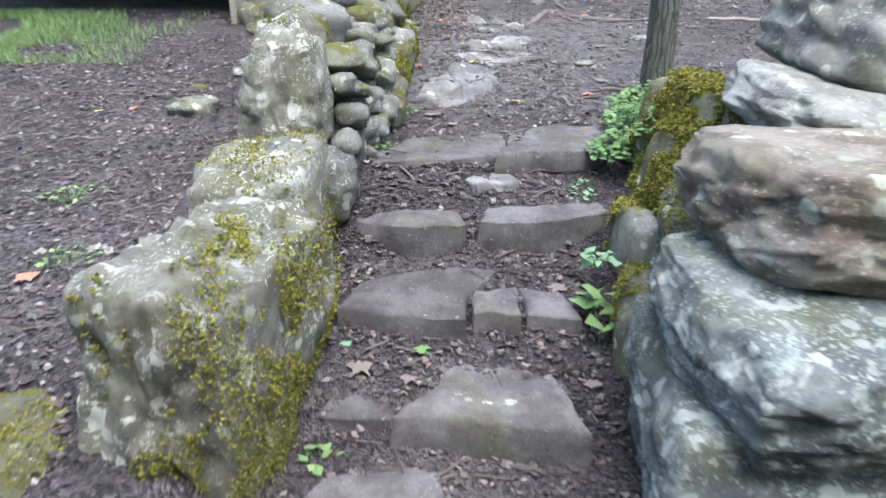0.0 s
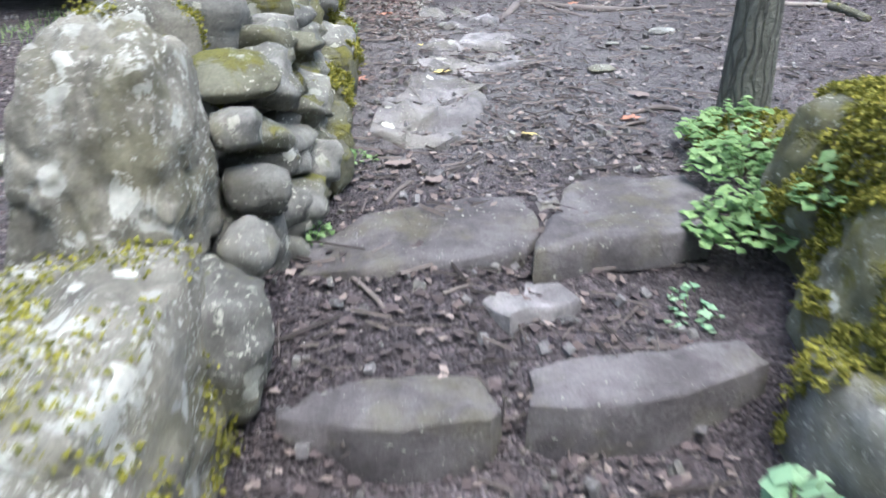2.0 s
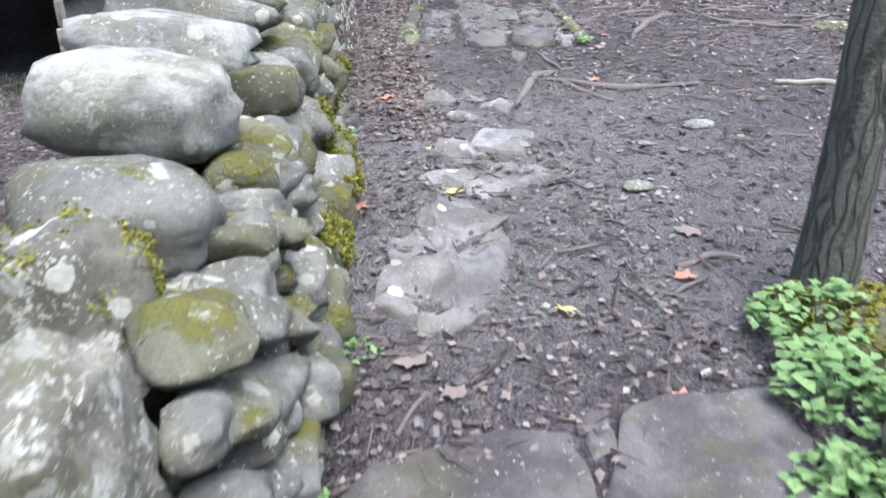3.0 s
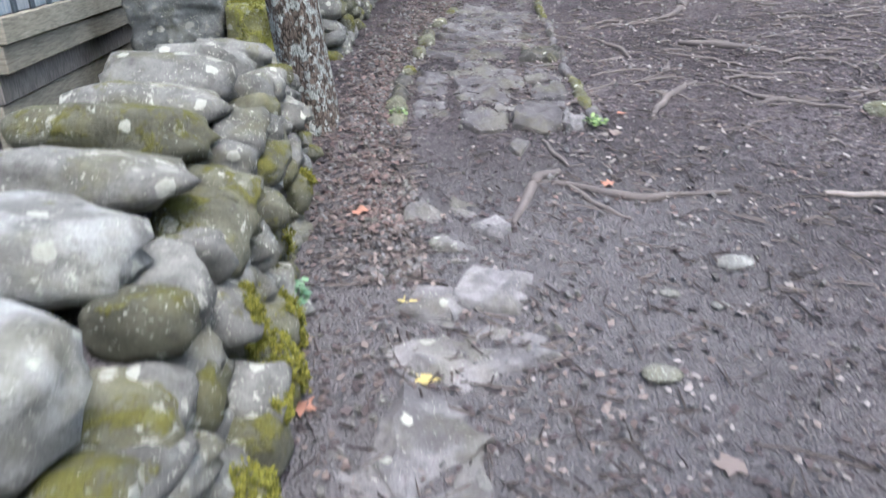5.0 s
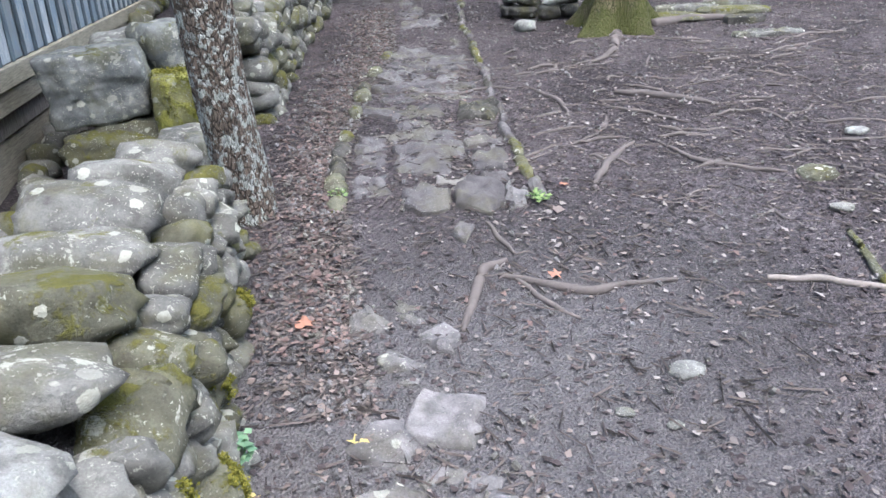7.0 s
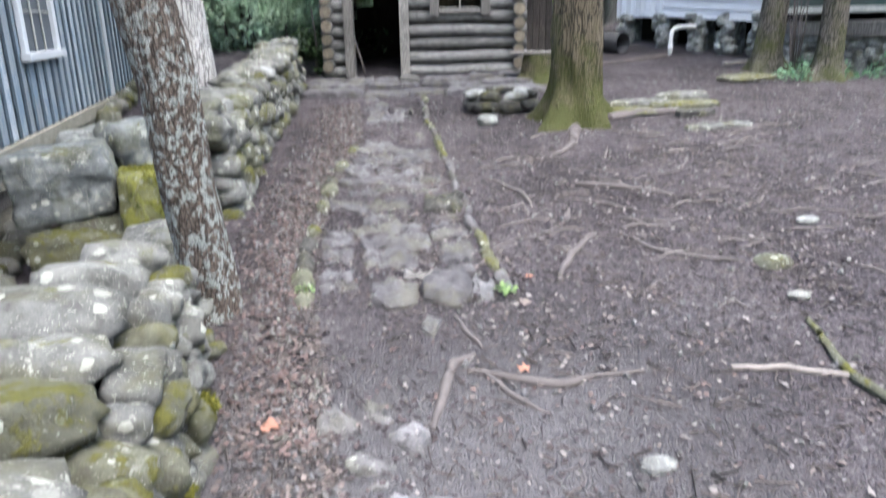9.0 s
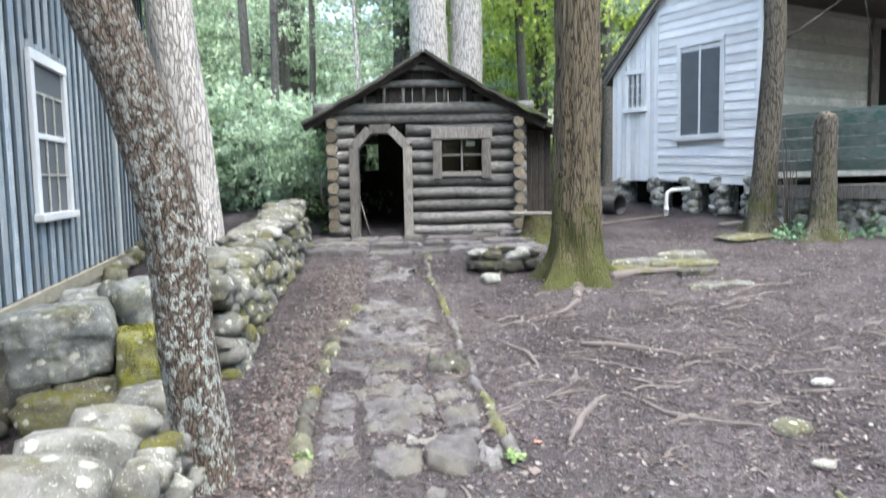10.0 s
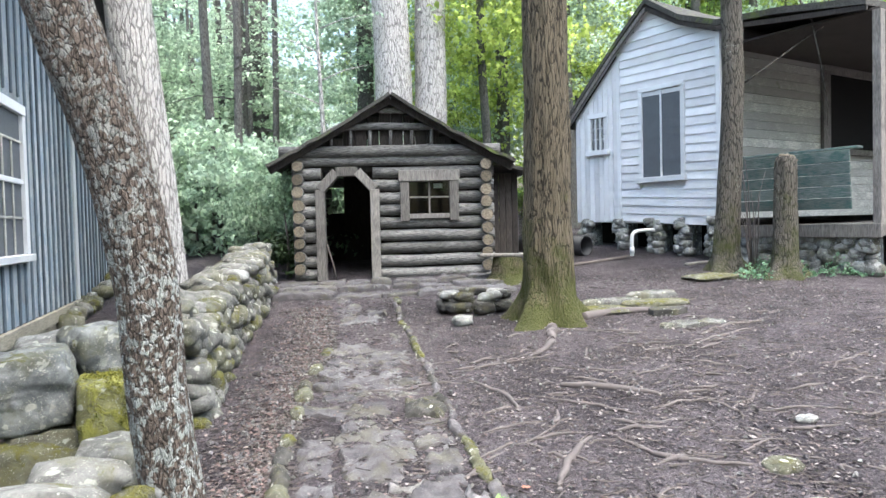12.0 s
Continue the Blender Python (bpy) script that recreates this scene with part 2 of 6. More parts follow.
HERB_BLUE = leaf_material("bluish_herb", (0.12, 0.22, 0.14), (0.22, 0.34, 0.2), 0.3, 0.5)
GRASS = leaf_material("grass_green", (0.1, 0.17, 0.06), (0.22, 0.3, 0.12), 0.3, 0.6)
# forest leaves coloured paler than real ones, with sunlight and haze painted in
FOLIAGE = leaf_material("broad_foliage", (0.11, 0.17, 0.055), (0.25, 0.34, 0.12), 0.65)
FOLIAGE_LIGHT = leaf_material("sunny_foliage", (0.19, 0.26, 0.06), (0.4, 0.46, 0.14), 0.65)
FOLIAGE_COOL = leaf_material("hazed_hemlock_foliage", (0.19, 0.25, 0.18), (0.37, 0.45, 0.33), 0.66)
RHODO = leaf_material("dark_shrub", (0.02, 0.035, 0.015), (0.05, 0.08, 0.03), 0.15)
TWIG = plain("grey_twig", (0.095, 0.082, 0.076), 0.9, var=0.5)
DARK_TWIG = plain("dark_twig", (0.035, 0.03, 0.028), 0.9, var=0.5)
ROOT = plain("root_bark", (0.095, 0.084, 0.08), 0.95, var=0.4)
PALE_WOOD = plain("pale_barkless_wood", (0.19, 0.17, 0.155), 0.9, var=0.35)
BARK_A = bark_material("lichened_bark", (0.04, 0.034, 0.028), (0.185, 0.15, 0.122), (0.5, 0.54, 0.51), 1.0, 0.08, 36, 0.36)
BARK_PALE = bark_material("pale_bark", (0.2, 0.19, 0.18), (0.52, 0.5, 0.48), (0.62, 0.62, 0.59), 0.9, 0.05, 14, 0.2)
BARK_B = bark_material("furrowed_bark", (0.025, 0.022, 0.016), (0.16, 0.135, 0.092), (0.3, 0.32, 0.25), 0.1, 0.8, 25, 0.07)
BARK_C = bark_material("grey_bark", (0.032, 0.03, 0.025), (0.14, 0.128, 0.106), (0.35, 0.37, 0.32), 0.3, 0.6, 22, 0.14)
BARK_POST = bark_material("bare_grey_bark", (0.06, 0.062, 0.055), (0.12, 0.125, 0.107), (0.25, 0.28, 0.24), 0.4, 0.0, 22, 0.06)
BARK_FAR = bark_material("forest_bark", (0.06, 0.058, 0.054), (0.15, 0.148, 0.138), (0.4, 0.42, 0.38), 0.3, 0.1)
LOG = wood_material("weathered_log", (0.045, 0.044, 0.041), (0.255, 0.25, 0.235), (1.2, 12, 12), green=0.25, local=True)
LOG_END = wood_material("cut_log_end", (0.07, 0.06, 0.045), (0.25, 0.215, 0.155), (6, 6, 6))
PLANK = wood_material("weathered_plank", (0.1, 0.094, 0.086), (0.24, 0.225, 0.2), (8, 8, 1))
PLANK_DARK = wood_material("dark_plank", (0.018, 0.016, 0.014), (0.055, 0.047, 0.041), (10, 10, 1))
SHINGLE = wood_material("mossy_roofing", (0.035, 0.035, 0.03), (0.09, 0.085, 0.075), (4, 4, 4), green=0.5)
BLUE_BOARD = wood_material("faded_blue_board", (0.23, 0.25, 0.26), (0.4, 0.43, 0.44), (14, 14, 0.8), paint=(0.24, 0.31, 0.37), worn=0.52)
BATTEN = wood_material("dark_batten", (0.04, 0.055, 0.07), (0.12, 0.15, 0.17), (14, 14, 0.8))
TAN_BOARD = wood_material("tan_board", (0.16, 0.15, 0.115), (0.3, 0.28, 0.22), (1, 1, 12))
WHITE_BOARD = wood_material("white_clapboard", (0.32, 0.32, 0.31), (0.52, 0.52, 0.5), (1, 1, 14), paint=(0.79, 0.8, 0.81), worn=0.68)
# grey siding, its paint darkened to carry the porch's shade
GREY_BOARD = wood_material("shade_dimmed_clapboard", (0.3, 0.3, 0.26), (0.48, 0.48, 0.43), (1, 1, 14), paint=(0.36, 0.365, 0.33), worn=0.56, green=0.25)
GREEN_BOARD = wood_material("teal_board", (0.075, 0.1, 0.09), (0.16, 0.185, 0.17), (1, 1, 14), paint=(0.065, 0.125, 0.11), worn=0.5)
TRIM = wood_material("white_trim", (0.4, 0.4, 0.38), (0.6, 0.6, 0.58), (8, 8, 1), paint=(0.72, 0.74, 0.75), worn=0.8)
PVC = plain("white_pvc", (0.7, 0.7, 0.68), 0.45, var=0.12)
BLACK_PIPE = plain("black_pipe", (0.025, 0.025, 0.027), 0.5, var=0.3)
# near-black colour that stands in for unlit space behind openings
UNLIT = plain("unlit_dark", (0.007, 0.0065, 0.006), 0.95)
SCREEN = plain("window_screen", (0.1, 0.11, 0.12), 0.6, var=0.15)
PAPER = plain("pale_notice", (0.7, 0.7, 0.65), 0.8, var=0.1)
GLASS = bpy.data.materials.new("window_glass")
GLASS.use_nodes = True
gb = GLASS.node_tree.nodes["Principled BSDF"]
gb.inputs["Transmission Weight"].default_value, gb.inputs["Roughness"].default_value = 1.0, 0.04
gb.inputs["Base Color"].default_value = (0.8, 0.85, 0.85, 1)


# ---- mesh helpers ----
def mesh(name, verts, faces, material, smooth=False):
    me = bpy.data.meshes.new(name)
    me.from_pydata(verts, [], faces)
    if smooth:
        me.polygons.foreach_set("use_smooth", [True] * len(me.polygons))
    me.materials.append(material)
    me.update()
    return me


def thing(name, data=None, label="", category="", group="", kind="", m=None):
    ob = tagged(new(name, data), label, category, group, kind)
    if m is not None:
        ob.matrix_world = m
    return ob


def child(name, data, parent, m=None, label=""):
    """A part: one mesh object under its thing, at the pose m in the thing's own frame."""
    ob = new(name, data)
    ob.parent = parent
    if m is not None:
        ob.matrix_basis = m
    if label:
        ob["label"] = label
    return ob


def box_data(name, x0, x1, y0, y1, z0, z1, material, bevel=0.006):
    """A timber with softened edges."""
    b = min(bevel, (x1 - x0) / 3, (y1 - y0) / 3, (z1 - z0) / 3)
    bm = bmesh.new()
    bmesh.ops.create_cube(bm, size=1, matrix=Matrix.Translation(((x0 + x1) / 2, (y0 + y1) / 2, (z0 + z1) / 2)) @ Matrix.Diagonal((x1 - x0, y1 - y0, z1 - z0, 1)))
    bmesh.ops.bevel(bm, geom=bm.edges[:], offset=b, segments=1, affect="EDGES")
    me = bpy.data.meshes.new(name)
    bm.to_mesh(me)
    bm.free()
    me.materials.append(material)
    return me


def tube_data(name, pts, radii, material, seg=12, ridge=0.0, freq=9, seed=0.0, flare=0.0, caps=True, end_material=None):
    """A tapered limb along points; ridge makes bark furrows, flare root lobes at its foot."""
    pts = [Vector(p) for p in pts]
    verts, faces = [], []
    for i, p in enumerate(pts):
        d = (pts[min(i + 1, len(pts) - 1)] - pts[max(i - 1, 0)]).normalized()
        a = d.cross(Vector((0.31, 0.95, 0.02)) if abs(d.y) < 0.9 else Vector((1, 0, 0))).normalized()
        b = d.cross(a)
        for j in range(seg):
            w = 2 * math.pi * j / seg
            r = radii[i]
            if ridge:
                r *= 1 + ridge * (noise.noise(Vector((math.cos(w) * freq * 0.35, math.sin(w) * freq * 0.35, p.z * 1.1 + seed))) + 0.7 * noise.noise(Vector((math.cos(w) * freq, math.sin(w) * freq, p.z * 3.0 + seed))))
            if flare:
                low = max(0.0, 1 - (p.z - pts[0].z) / flare)
                r *= 1 + low * low * (0.75 + 0.55 * math.sin(5 * w + seed) + 0.3 * math.sin(3 * w + 1 + seed))
            verts.append(p + (a * math.cos(w) + b * math.sin(w)) * r)
    for i in range(len(pts) - 1):
        for j in range(seg):
            q = (j + 1) % seg
            faces.append((i * seg + j, i * seg + q, (i + 1) * seg + q, (i + 1) * seg + j))
    n = len(faces)
    if caps:
        faces.append(tuple(range(seg))[::-1])
        faces.append(tuple(range((len(pts) - 1) * seg, len(pts) * seg)))
    me = mesh(name, [tuple(v) for v in verts], faces, material, True)
    if caps and end_material:
        me.materials.append(end_material)
        for f in me.polygons[n:]:
            f.material_index, f.use_smooth = 1, False
    return me


def smooth_path(ctrl, n):
    """n points on a Catmull-Rom line through ctrl (x, y, z, r)."""
    c = [ctrl[0], *ctrl, ctrl[-1]]
    c = [np.array(p, float) for p in c]
    out = []
    for k in range(n):
        t = k / (n - 1) * (len(ctrl) - 1)
        i = min(int(t), len(ctrl) - 2)
        f = t - i
        p0, p1, p2, p3 = c[i:i + 4]
        out.append(0.5 * (2 * p1 + (p2 - p0) * f + (2 * p0 - 5 * p1 + 4 * p2 - p3) * f * f + (3 * p1 - p0 - 3 * p2 + p3) * f ** 3))
    return [p[:3] for p in out], [max(0.004, p[3]) for p in out]


def rock_data(name, seed, material, sub=3, square=0.55, rough=0.16, fine=0.05):
    """A rounded field stone in a unit box: between ball and block, dented and knobbly."""
    bm = bmesh.new()
    bmesh.ops.create_icosphere(bm, subdivisions=sub, radius=1)
    o = Vector((seed * 7.3, seed * 3.1, seed * 1.7))
    for v in bm.verts:
        d = v.co.normalized()
        cube = d / max(abs(d.x), abs(d.y), abs(d.z))
        p = d.lerp(cube * 0.86, square)
        k = 1 + rough * noise.noise(d * 1.3 + o) + rough * 0.6 * noise.noise(d * 2.7 + o) + fine * noise.noise(d * 6.5 + o) + fine * 0.25 * noise.noise(d * 15 - o)
        crease = abs(noise.noise(d * 1.9 - o))
        if crease < 0.06:
            k -= fine * 0.8 * (1 - crease / 0.06)
        v.co = p * k
    for f in bm.faces:
        f.smooth = True
    me = bpy.data.meshes.new(name)
    bm.to_mesh(me)
    bm.free()
    me.materials.append(material)
    return me


def slab_data(name, pts, top, thick, material, seed=0, wob=0.012, step=0.07, worn=0.006):
    """A flat stone: an uneven outline, softened rim, slightly domed worn top."""
    rim = []
    for (x0, y0), (x1, y1) in zip(pts, pts[1:] + pts[:1]):
        n = max(1, int(math.hypot(x1 - x0, y1 - y0) / step))
        for i in range(n):
            x, y = x0 + (x1 - x0) * i / n, y0 + (y1 - y0) * i / n
            rim.append((x + wob * 1.6 * noise.noise(Vector((x * 9, y * 9, seed))), y + wob * 1.6 * noise.noise(Vector((x * 9, y * 9, seed + 9)))))
    cx, cy = sum(p[0] for p in rim) / len(rim), sum(p[1] for p in rim) / len(rim)
    size = max(0.08, min(max(p[0] for p in rim) - min(p[0] for p in rim), max(p[1] for p in rim) - min(p[1] for p in rim)))
    rings = [(1.0, -thick), (1.03, -thick * 0.6), (1.01, -worn * 2.2), (1 - 0.012 / size, -worn * 0.8), (1 - 0.04 / size, 0.0), (0.72, 0.002), (0.45, 0.002), (0.2, 0.0)]
    verts, faces = [], []
    for s, z in rings:
        for x, y in rim:
            a, b = cx + (x - cx) * s, cy + (y - cy) * s
            verts.append((a, b, top + z + (wob * 0.7 * noise.noise(Vector((a * 6, b * 6, seed + 4))) if z > -0.03 else 0) + (wob * noise.noise(Vector((a * 14, b * 14, z * 20 + seed))) if z > -0.03 else 0)))
    n = len(rim)
    verts.append((cx, cy, top))
    for k in range(len(rings) - 1):
        for i in range(n):
            j = (i + 1) % n
            faces.append((k * n + i, k * n + j, (k + 1) * n + j, (k + 1) * n + i))
    for i in range(n):
        faces.append(((len(rings) - 1) * n + i, (len(rings) - 1) * n + (i + 1) % n, len(verts) - 1))
    me = mesh(name, verts, faces, material, True)
    me.set_sharp_from_angle(angle=radians(38))
    return me


def leaves_data(name, spots, material, size, droop=0.25, rng=None, flat=False, simple=False):
    """Many small bent leaves at the spots; each is an island of its own."""
    rng = rng or random.Random(1)
    verts, faces = [], []
    for p in spots:
        s = size * rng.uniform(0.6, 1.35)
        m = Euler((rng.gauss(0, 0.25 if flat else 0.7), rng.gauss(0, 0.25 if flat else 0.7), rng.uniform(0, 6.28))).to_matrix()
        o = Vector(p)
        b = len(verts)
        w = rng.uniform(0.28, 0.42)
        d = rng.uniform(-droop, droop) if flat else -droop
        shape = [(-0.5, 0, d), (-0.1, w, 0), (0.5, 0, d), (-0.1, -w, 0), (0, 0, rng.uniform(0.0, 0.12))]
        for q in shape:
            verts.append(tuple(o + m @ (Vector(q) * s)))
        if simple:
            verts.pop()
            faces += [(b, b + 3, b + 1), (b + 1, b + 3, b + 2)]
        else:
            faces += [(b, b + 4, b + 1), (b + 1, b + 4, b + 2), (b + 2, b + 4, b + 3), (b + 3, b + 4, b)]
    return mesh(name, verts, faces, material)


# ---- the lie of the land ----
YARD_Y = [3.4, 4.5, 5.2, 5.6, 6.3, 7.3, 9.0, 11.3, 16.0, 20.0, 40.0]
YARD_Z = [0.46, 0.54, 0.6, 0.65, 0.71, 0.83, 0.92, 1.05, 1.47, 1.75, 2.3]
LEFT_Y = [-5, 0.5, 2.0, 4.0, 6.2, 8.5, 11.0, 14.0, 20.0, 40.0]
LEFT_Z = [-0.1, 0.0, 0.2, 0.34, 0.43, 0.62, 0.95, 1.3, 1.7, 2.2]
STEP_Y = [-6, 1.6, 1.9, 2.0, 2.36, 2.46, 2.84, 2.94, 3.12, 3.28, 3.4]
STEP_Z = [-0.2, -0.16, -0.13, -0.04, 0.06, 0.1, 0.18, 0.29, 0.37, 0.425, 0.45]


def blend(v, a, b):
    k = min(1.0, max(0.0, (v - a) / (b - a)))
    return k * k * (3 - 2 * k)


def ground_z(x, y):
    yard = float(np.interp(y, YARD_Y, YARD_Z)) + 0.045 * max(0.0, min(x, 14.0) - 1.5)
    if y < 4.4:
        yard += 0.08 * min(0.0, x - 0.3) * (1 - blend(y, 3.5, 4.3)) * blend(y, 3.0, 3.4)
    if y < 3.4:
        stair = float(np.interp(y, STEP_Y, STEP_Z)) - 0.06 * blend(x, 0.0, 0.6) * blend(y, 3.0, 3.15)
        bank = float(np.interp(y, [-6, 1.4, 3.4], [-0.15, -0.1, 0.46]))
        k = blend(x, 0.68, 1.1)
        yard = stair * (1 - k) + bank * k
    low = float(np.interp(y, LEFT_Y, LEFT_Z))
    k = blend(-x, 0.45, 0.85)
    z = yard * (1 - k) + low * k
    z += 0.018 * noise.noise(Vector((x * 1.7, y * 1.7, 0))) + 0.010 * noise.noise(Vector((x * 5, y * 5, 3))) + 0.006 * noise.noise(Vector((x * 14, y * 14, 5)))
    return z


def spread(lo, hi, fine0, fine1, fine, grow):
    """Grid lines, fine between fine0 and fine1, and ever wider outside."""
    out = list(np.arange(fine0, fine1, fine))
    s, v = fine, fine1
    while v < hi:
        out.append(v)
        s *= grow
        v += s
    out.append(hi)
    s, v = fine, fine0
    while v > lo:
        s *= grow
        v -= s
        out.insert(0, max(v, lo))
    return [float(v) for v in out]


gx = spread(-400, 400, -1.4, 3.4, 0.045, 1.07)
gy = spread(-300, 600, 1.4, 8.6, 0.045, 1.04)
gv = [(x, y, ground_z(x, y)) for y in gy for x in gx]
nx = len(gx)
gf = [(j * nx + i, j * nx + i + 1, (j + 1) * nx + i + 1, (j + 1) * nx + i) for j in range(len(gy) - 1) for i in range(nx - 1)]
ground = thing("ground", mesh("ground", gv, gf, SOIL, True), "dark bare forest soil strewn with leaf bits", "ground", kind="structure")

ROCKS = [rock_data("rock", 1 + i, STONE, 3, 0.35 + 0.05 * (i % 5), 0.2, 0.06) for i in range(7)]
ROCKS_MOSSY = [rock_data("rock", 21 + i, STONE_MOSSY, 3, 0.35 + 0.06 * (i % 4), 0.2, 0.06) for i in range(4)]
ROCKS_PALE = [rock_data("rock", 31 + i, STONE_PALE, 3, 0.4, 0.2, 0.06) for i in range(3)]
ROCKS_DARK = [rock_data("rock", 41 + i, STONE_DARK, 3, 0.4, 0.2, 0.06) for i in range(3)]
ROCKS_SMALL = [rock_data("rock", 51 + i, STONE, 2, 0.35, 0.22, 0.07) for i in range(5)] + [rock_data("rock", 61 + i, STONE_MOSSY, 2, 0.35, 0.22, 0.07) for i in range(3)]


def at(x, y, z, sx, sy, sz, rx=0, ry=0, rz=0):
    return pose(x, y, z, rx, ry, rz) @ Matrix.Diagonal((sx, sy, sz, 1))


# ---- boulders beside the steps ----
def boulder(place, half, turn, seed, material, label, square=0.55, rough=0.16, sub=5, moss=0, side=(0, 0, 1), fine=0.05, taper=0.0):
    """A boulder with its own shape; moss is the number of sprigs that grow where noise and side allow."""
    me = rock_data("boulder", seed, material, sub, square, rough, fine)
    me.transform(Matrix.Diagonal((*half, 1)))
    for v in me.vertices:
        k = 1 - taper * v.co.z / half[2]
        v.co.x, v.co.y = v.co.x * k, v.co.y * k
    ob = thing("boulder", me, label, "boulder", "boulders beside the steps", m=pose(*place, *turn))
    if moss:
        rng = random.Random(seed)
        s = Vector(side).normalized()
        me.update()
        good = [v for v in me.vertices if v.normal.dot(s) + 1.0 * noise.noise(v.co * 4 + Vector((seed, 0, 0))) + 0.35 * noise.noise(v.co * 14 + Vector((0, seed, 0))) > 0.72]
        spots = []
        for k in range(3 * moss if good else 0):
            v = rng.choice(good)
            spots.append(v.co + v.normal * rng.uniform(-0.004, 0.012) + Vector((rng.gauss(0, 0.008), rng.gauss(0, 0.008), rng.gauss(0, 0.008))))
        child("moss", leaves_data("moss", spots, MOSS, 0.0135, 0.3, rng, simple=True), ob, label="yellow-green moss tufts")["kind"] = "stuff"
    return ob


boulder((-0.72, 2.04, 0.16), (0.27, 0.54, 0.53), (-2, 3, -10), 3, STONE_LICHEN, "big grey boulder with pale lichen discs and moss", 0.66, 0.14, 6, moss=4200, side=(1, -0.4, 0.1))
boulder((-1.3, 1.62, -0.12), (0.36, 0.42, 0.33), (0, 8, 20), 5, STONE_MOSSY, "low greenish boulder half sunk in soil", 0.4, moss=1200, side=(0.5, -0.5, 0.6))
boulder((-0.7, 2.76, 0.4), (0.25, 0.38, 0.3), (4, -4, -6), 6, STONE_LICHEN, "long grey boulder with mossy top", 0.66, 0.15, moss=700, side=(0.5, 0, 0.7))
boulder((-0.68, 3.2, 0.8), (0.2, 0.21, 0.29), (4, 6, -8), 8, STONE_LICHEN, "upright lichen-spotted grey boulder", 0.55, 0.14, 6, taper=0.3)
boulder((-0.74, 3.68, 0.76), (0.2, 0.22, 0.34), (-6, 0, 20), 9, STONE_LICHEN, "tall grey boulder in the wall", 0.55, moss=800, side=(0.6, 0, 0.6))
boulder((-0.5, 3.42, 0.5), (0.13, 0.16, 0.15), (0, 0, 20), 10, STONE, "small rounded stone at the wall's foot", 0.5, sub=4)
boulder((-0.51, 3.02, 0.44), (0.13, 0.18, 0.17), (0, 10, 20), 11, STONE, "small blocky stone beside the steps", 0.65, sub=4)
boulder((1.19, 1.92, 0.77), (0.5, 0.42, 0.2), (-4, 3, 10), 12, STONE_RUST, "huge rounded pale boulder with rusty stain", 0.5, 0.12, 6, fine=0.03)
boulder((1.03, 1.68, 0.5), (0.45, 0.43, 0.19), (3, -3, 6), 13, STONE_BLUE, "flat bluish boulder with pale lichen", 0.72, 0.12, 6, fine=0.03)
boulder((0.98, 1.7, 0.13), (0.46, 0.45, 0.31), (0, 0, -4), 14, STONE_BLUE, "dark bluish base boulder with lichen spots", 0.7, 0.13, 6, fine=0.03)
boulder((1.36, 2.36, 0.9), (0.42, 0.3, 0.11), (8, 8, 10), 15, STONE_PALE, "slanting pale slab-like boulder above the steps", 0.65, 0.13, fine=0.04)
boulder((1.62, 2.62, 1.0), (0.5, 0.34, 0.22), (4, 30, 14), 16, STONE_PALE, "pale wedge-shaped boulder on the bank", 0.66, 0.14, fine=0.04)
boulder((1.13, 2.78, 0.56), (0.3, 0.44, 0.38), (-6, 16, 0), 17, STONE_MOSSY, "boulder thick with yellow-green moss", 0.4, moss=9000, side=(-0.7, -0.1, 0.6))
boulder((1.15, 3.24, 0.58), (0.25, 0.3, 0.28), (0, 6, 12), 18, STONE_MOSSY, "mossy boulder under creeping plants", 0.4, moss=5000, side=(-0.6, 0, 0.7))
boulder((0.86, 2.7, 0.24), (0.16, 0.2, 0.24), (0, 0, 10), 19, STONE, "small grey boulder edging the steps", 0.5, sub=4, moss=1000, side=(-0.5, 0, 0.7))
boulder((1.04, 2.3, 0.42), (0.27, 0.32, 0.34), (0, 4, 12), 24, STONE_LICHEN, "lichened grey boulder wedged in the bank", 0.5, 0.15, moss=1200, side=(-0.5, -0.2, 0.7))
boulder((0.82, 2.3, 0.1), (0.2, 0.22, 0.26), (0, 0, -10), 20, STONE_MOSSY, "small mossy boulder edging the steps", 0.5, sub=4, moss=900, side=(-0.6, 0, 0.6))

for i, (x, y, z, s) in enumerate(((-0.3, 4.5, 0.62, 0.09), (-0.29, 4.72, 0.68, 0.11), (-0.28, 4.98, 0.68, 0.1), (-0.29, 5.2, 0.72, 0.09), (-0.36, 4.9, 0.92, 0.09), (-0.36, 5.6, 0.86, 0.08), (-0.3, 6.1, 0.86, 0.08))):
    boulder((x, y, z), (s, s * 1.3, s * 1.2), (0, 0, 10 * i), 140 + i, STONE_MOSSY, "small stone cushioned with yellow-green moss", 0.4, sub=3, moss=700, side=(0.8, -0.2, 0.4))
boulder((1.28, 3.8, 0.42), (0.28, 0.42, 0.22), (0, 6, 12), 150, STONE_MOSSY, "mossy bank stone at the trunk's foot", 0.4, sub=4, moss=4000, side=(-0.5, 0, 0.8))
rng = random.Random(18)
for k in range(18):
    x, y, s = rng.uniform(-1.85, -1.0), rng.uniform(4.6, 8.3), rng.uniform(0.05, 0.14)
    thing("loose_stone", rng.choice(ROCKS + ROCKS_MOSSY), "half-buried stone on dark soil behind the wall", "stone", "loose stones", m=at(x, y, ground_z(x, y) + s * 0.1, s * 1.3, s, s * 0.5, 0, 0, rng.uniform(0, 90)))
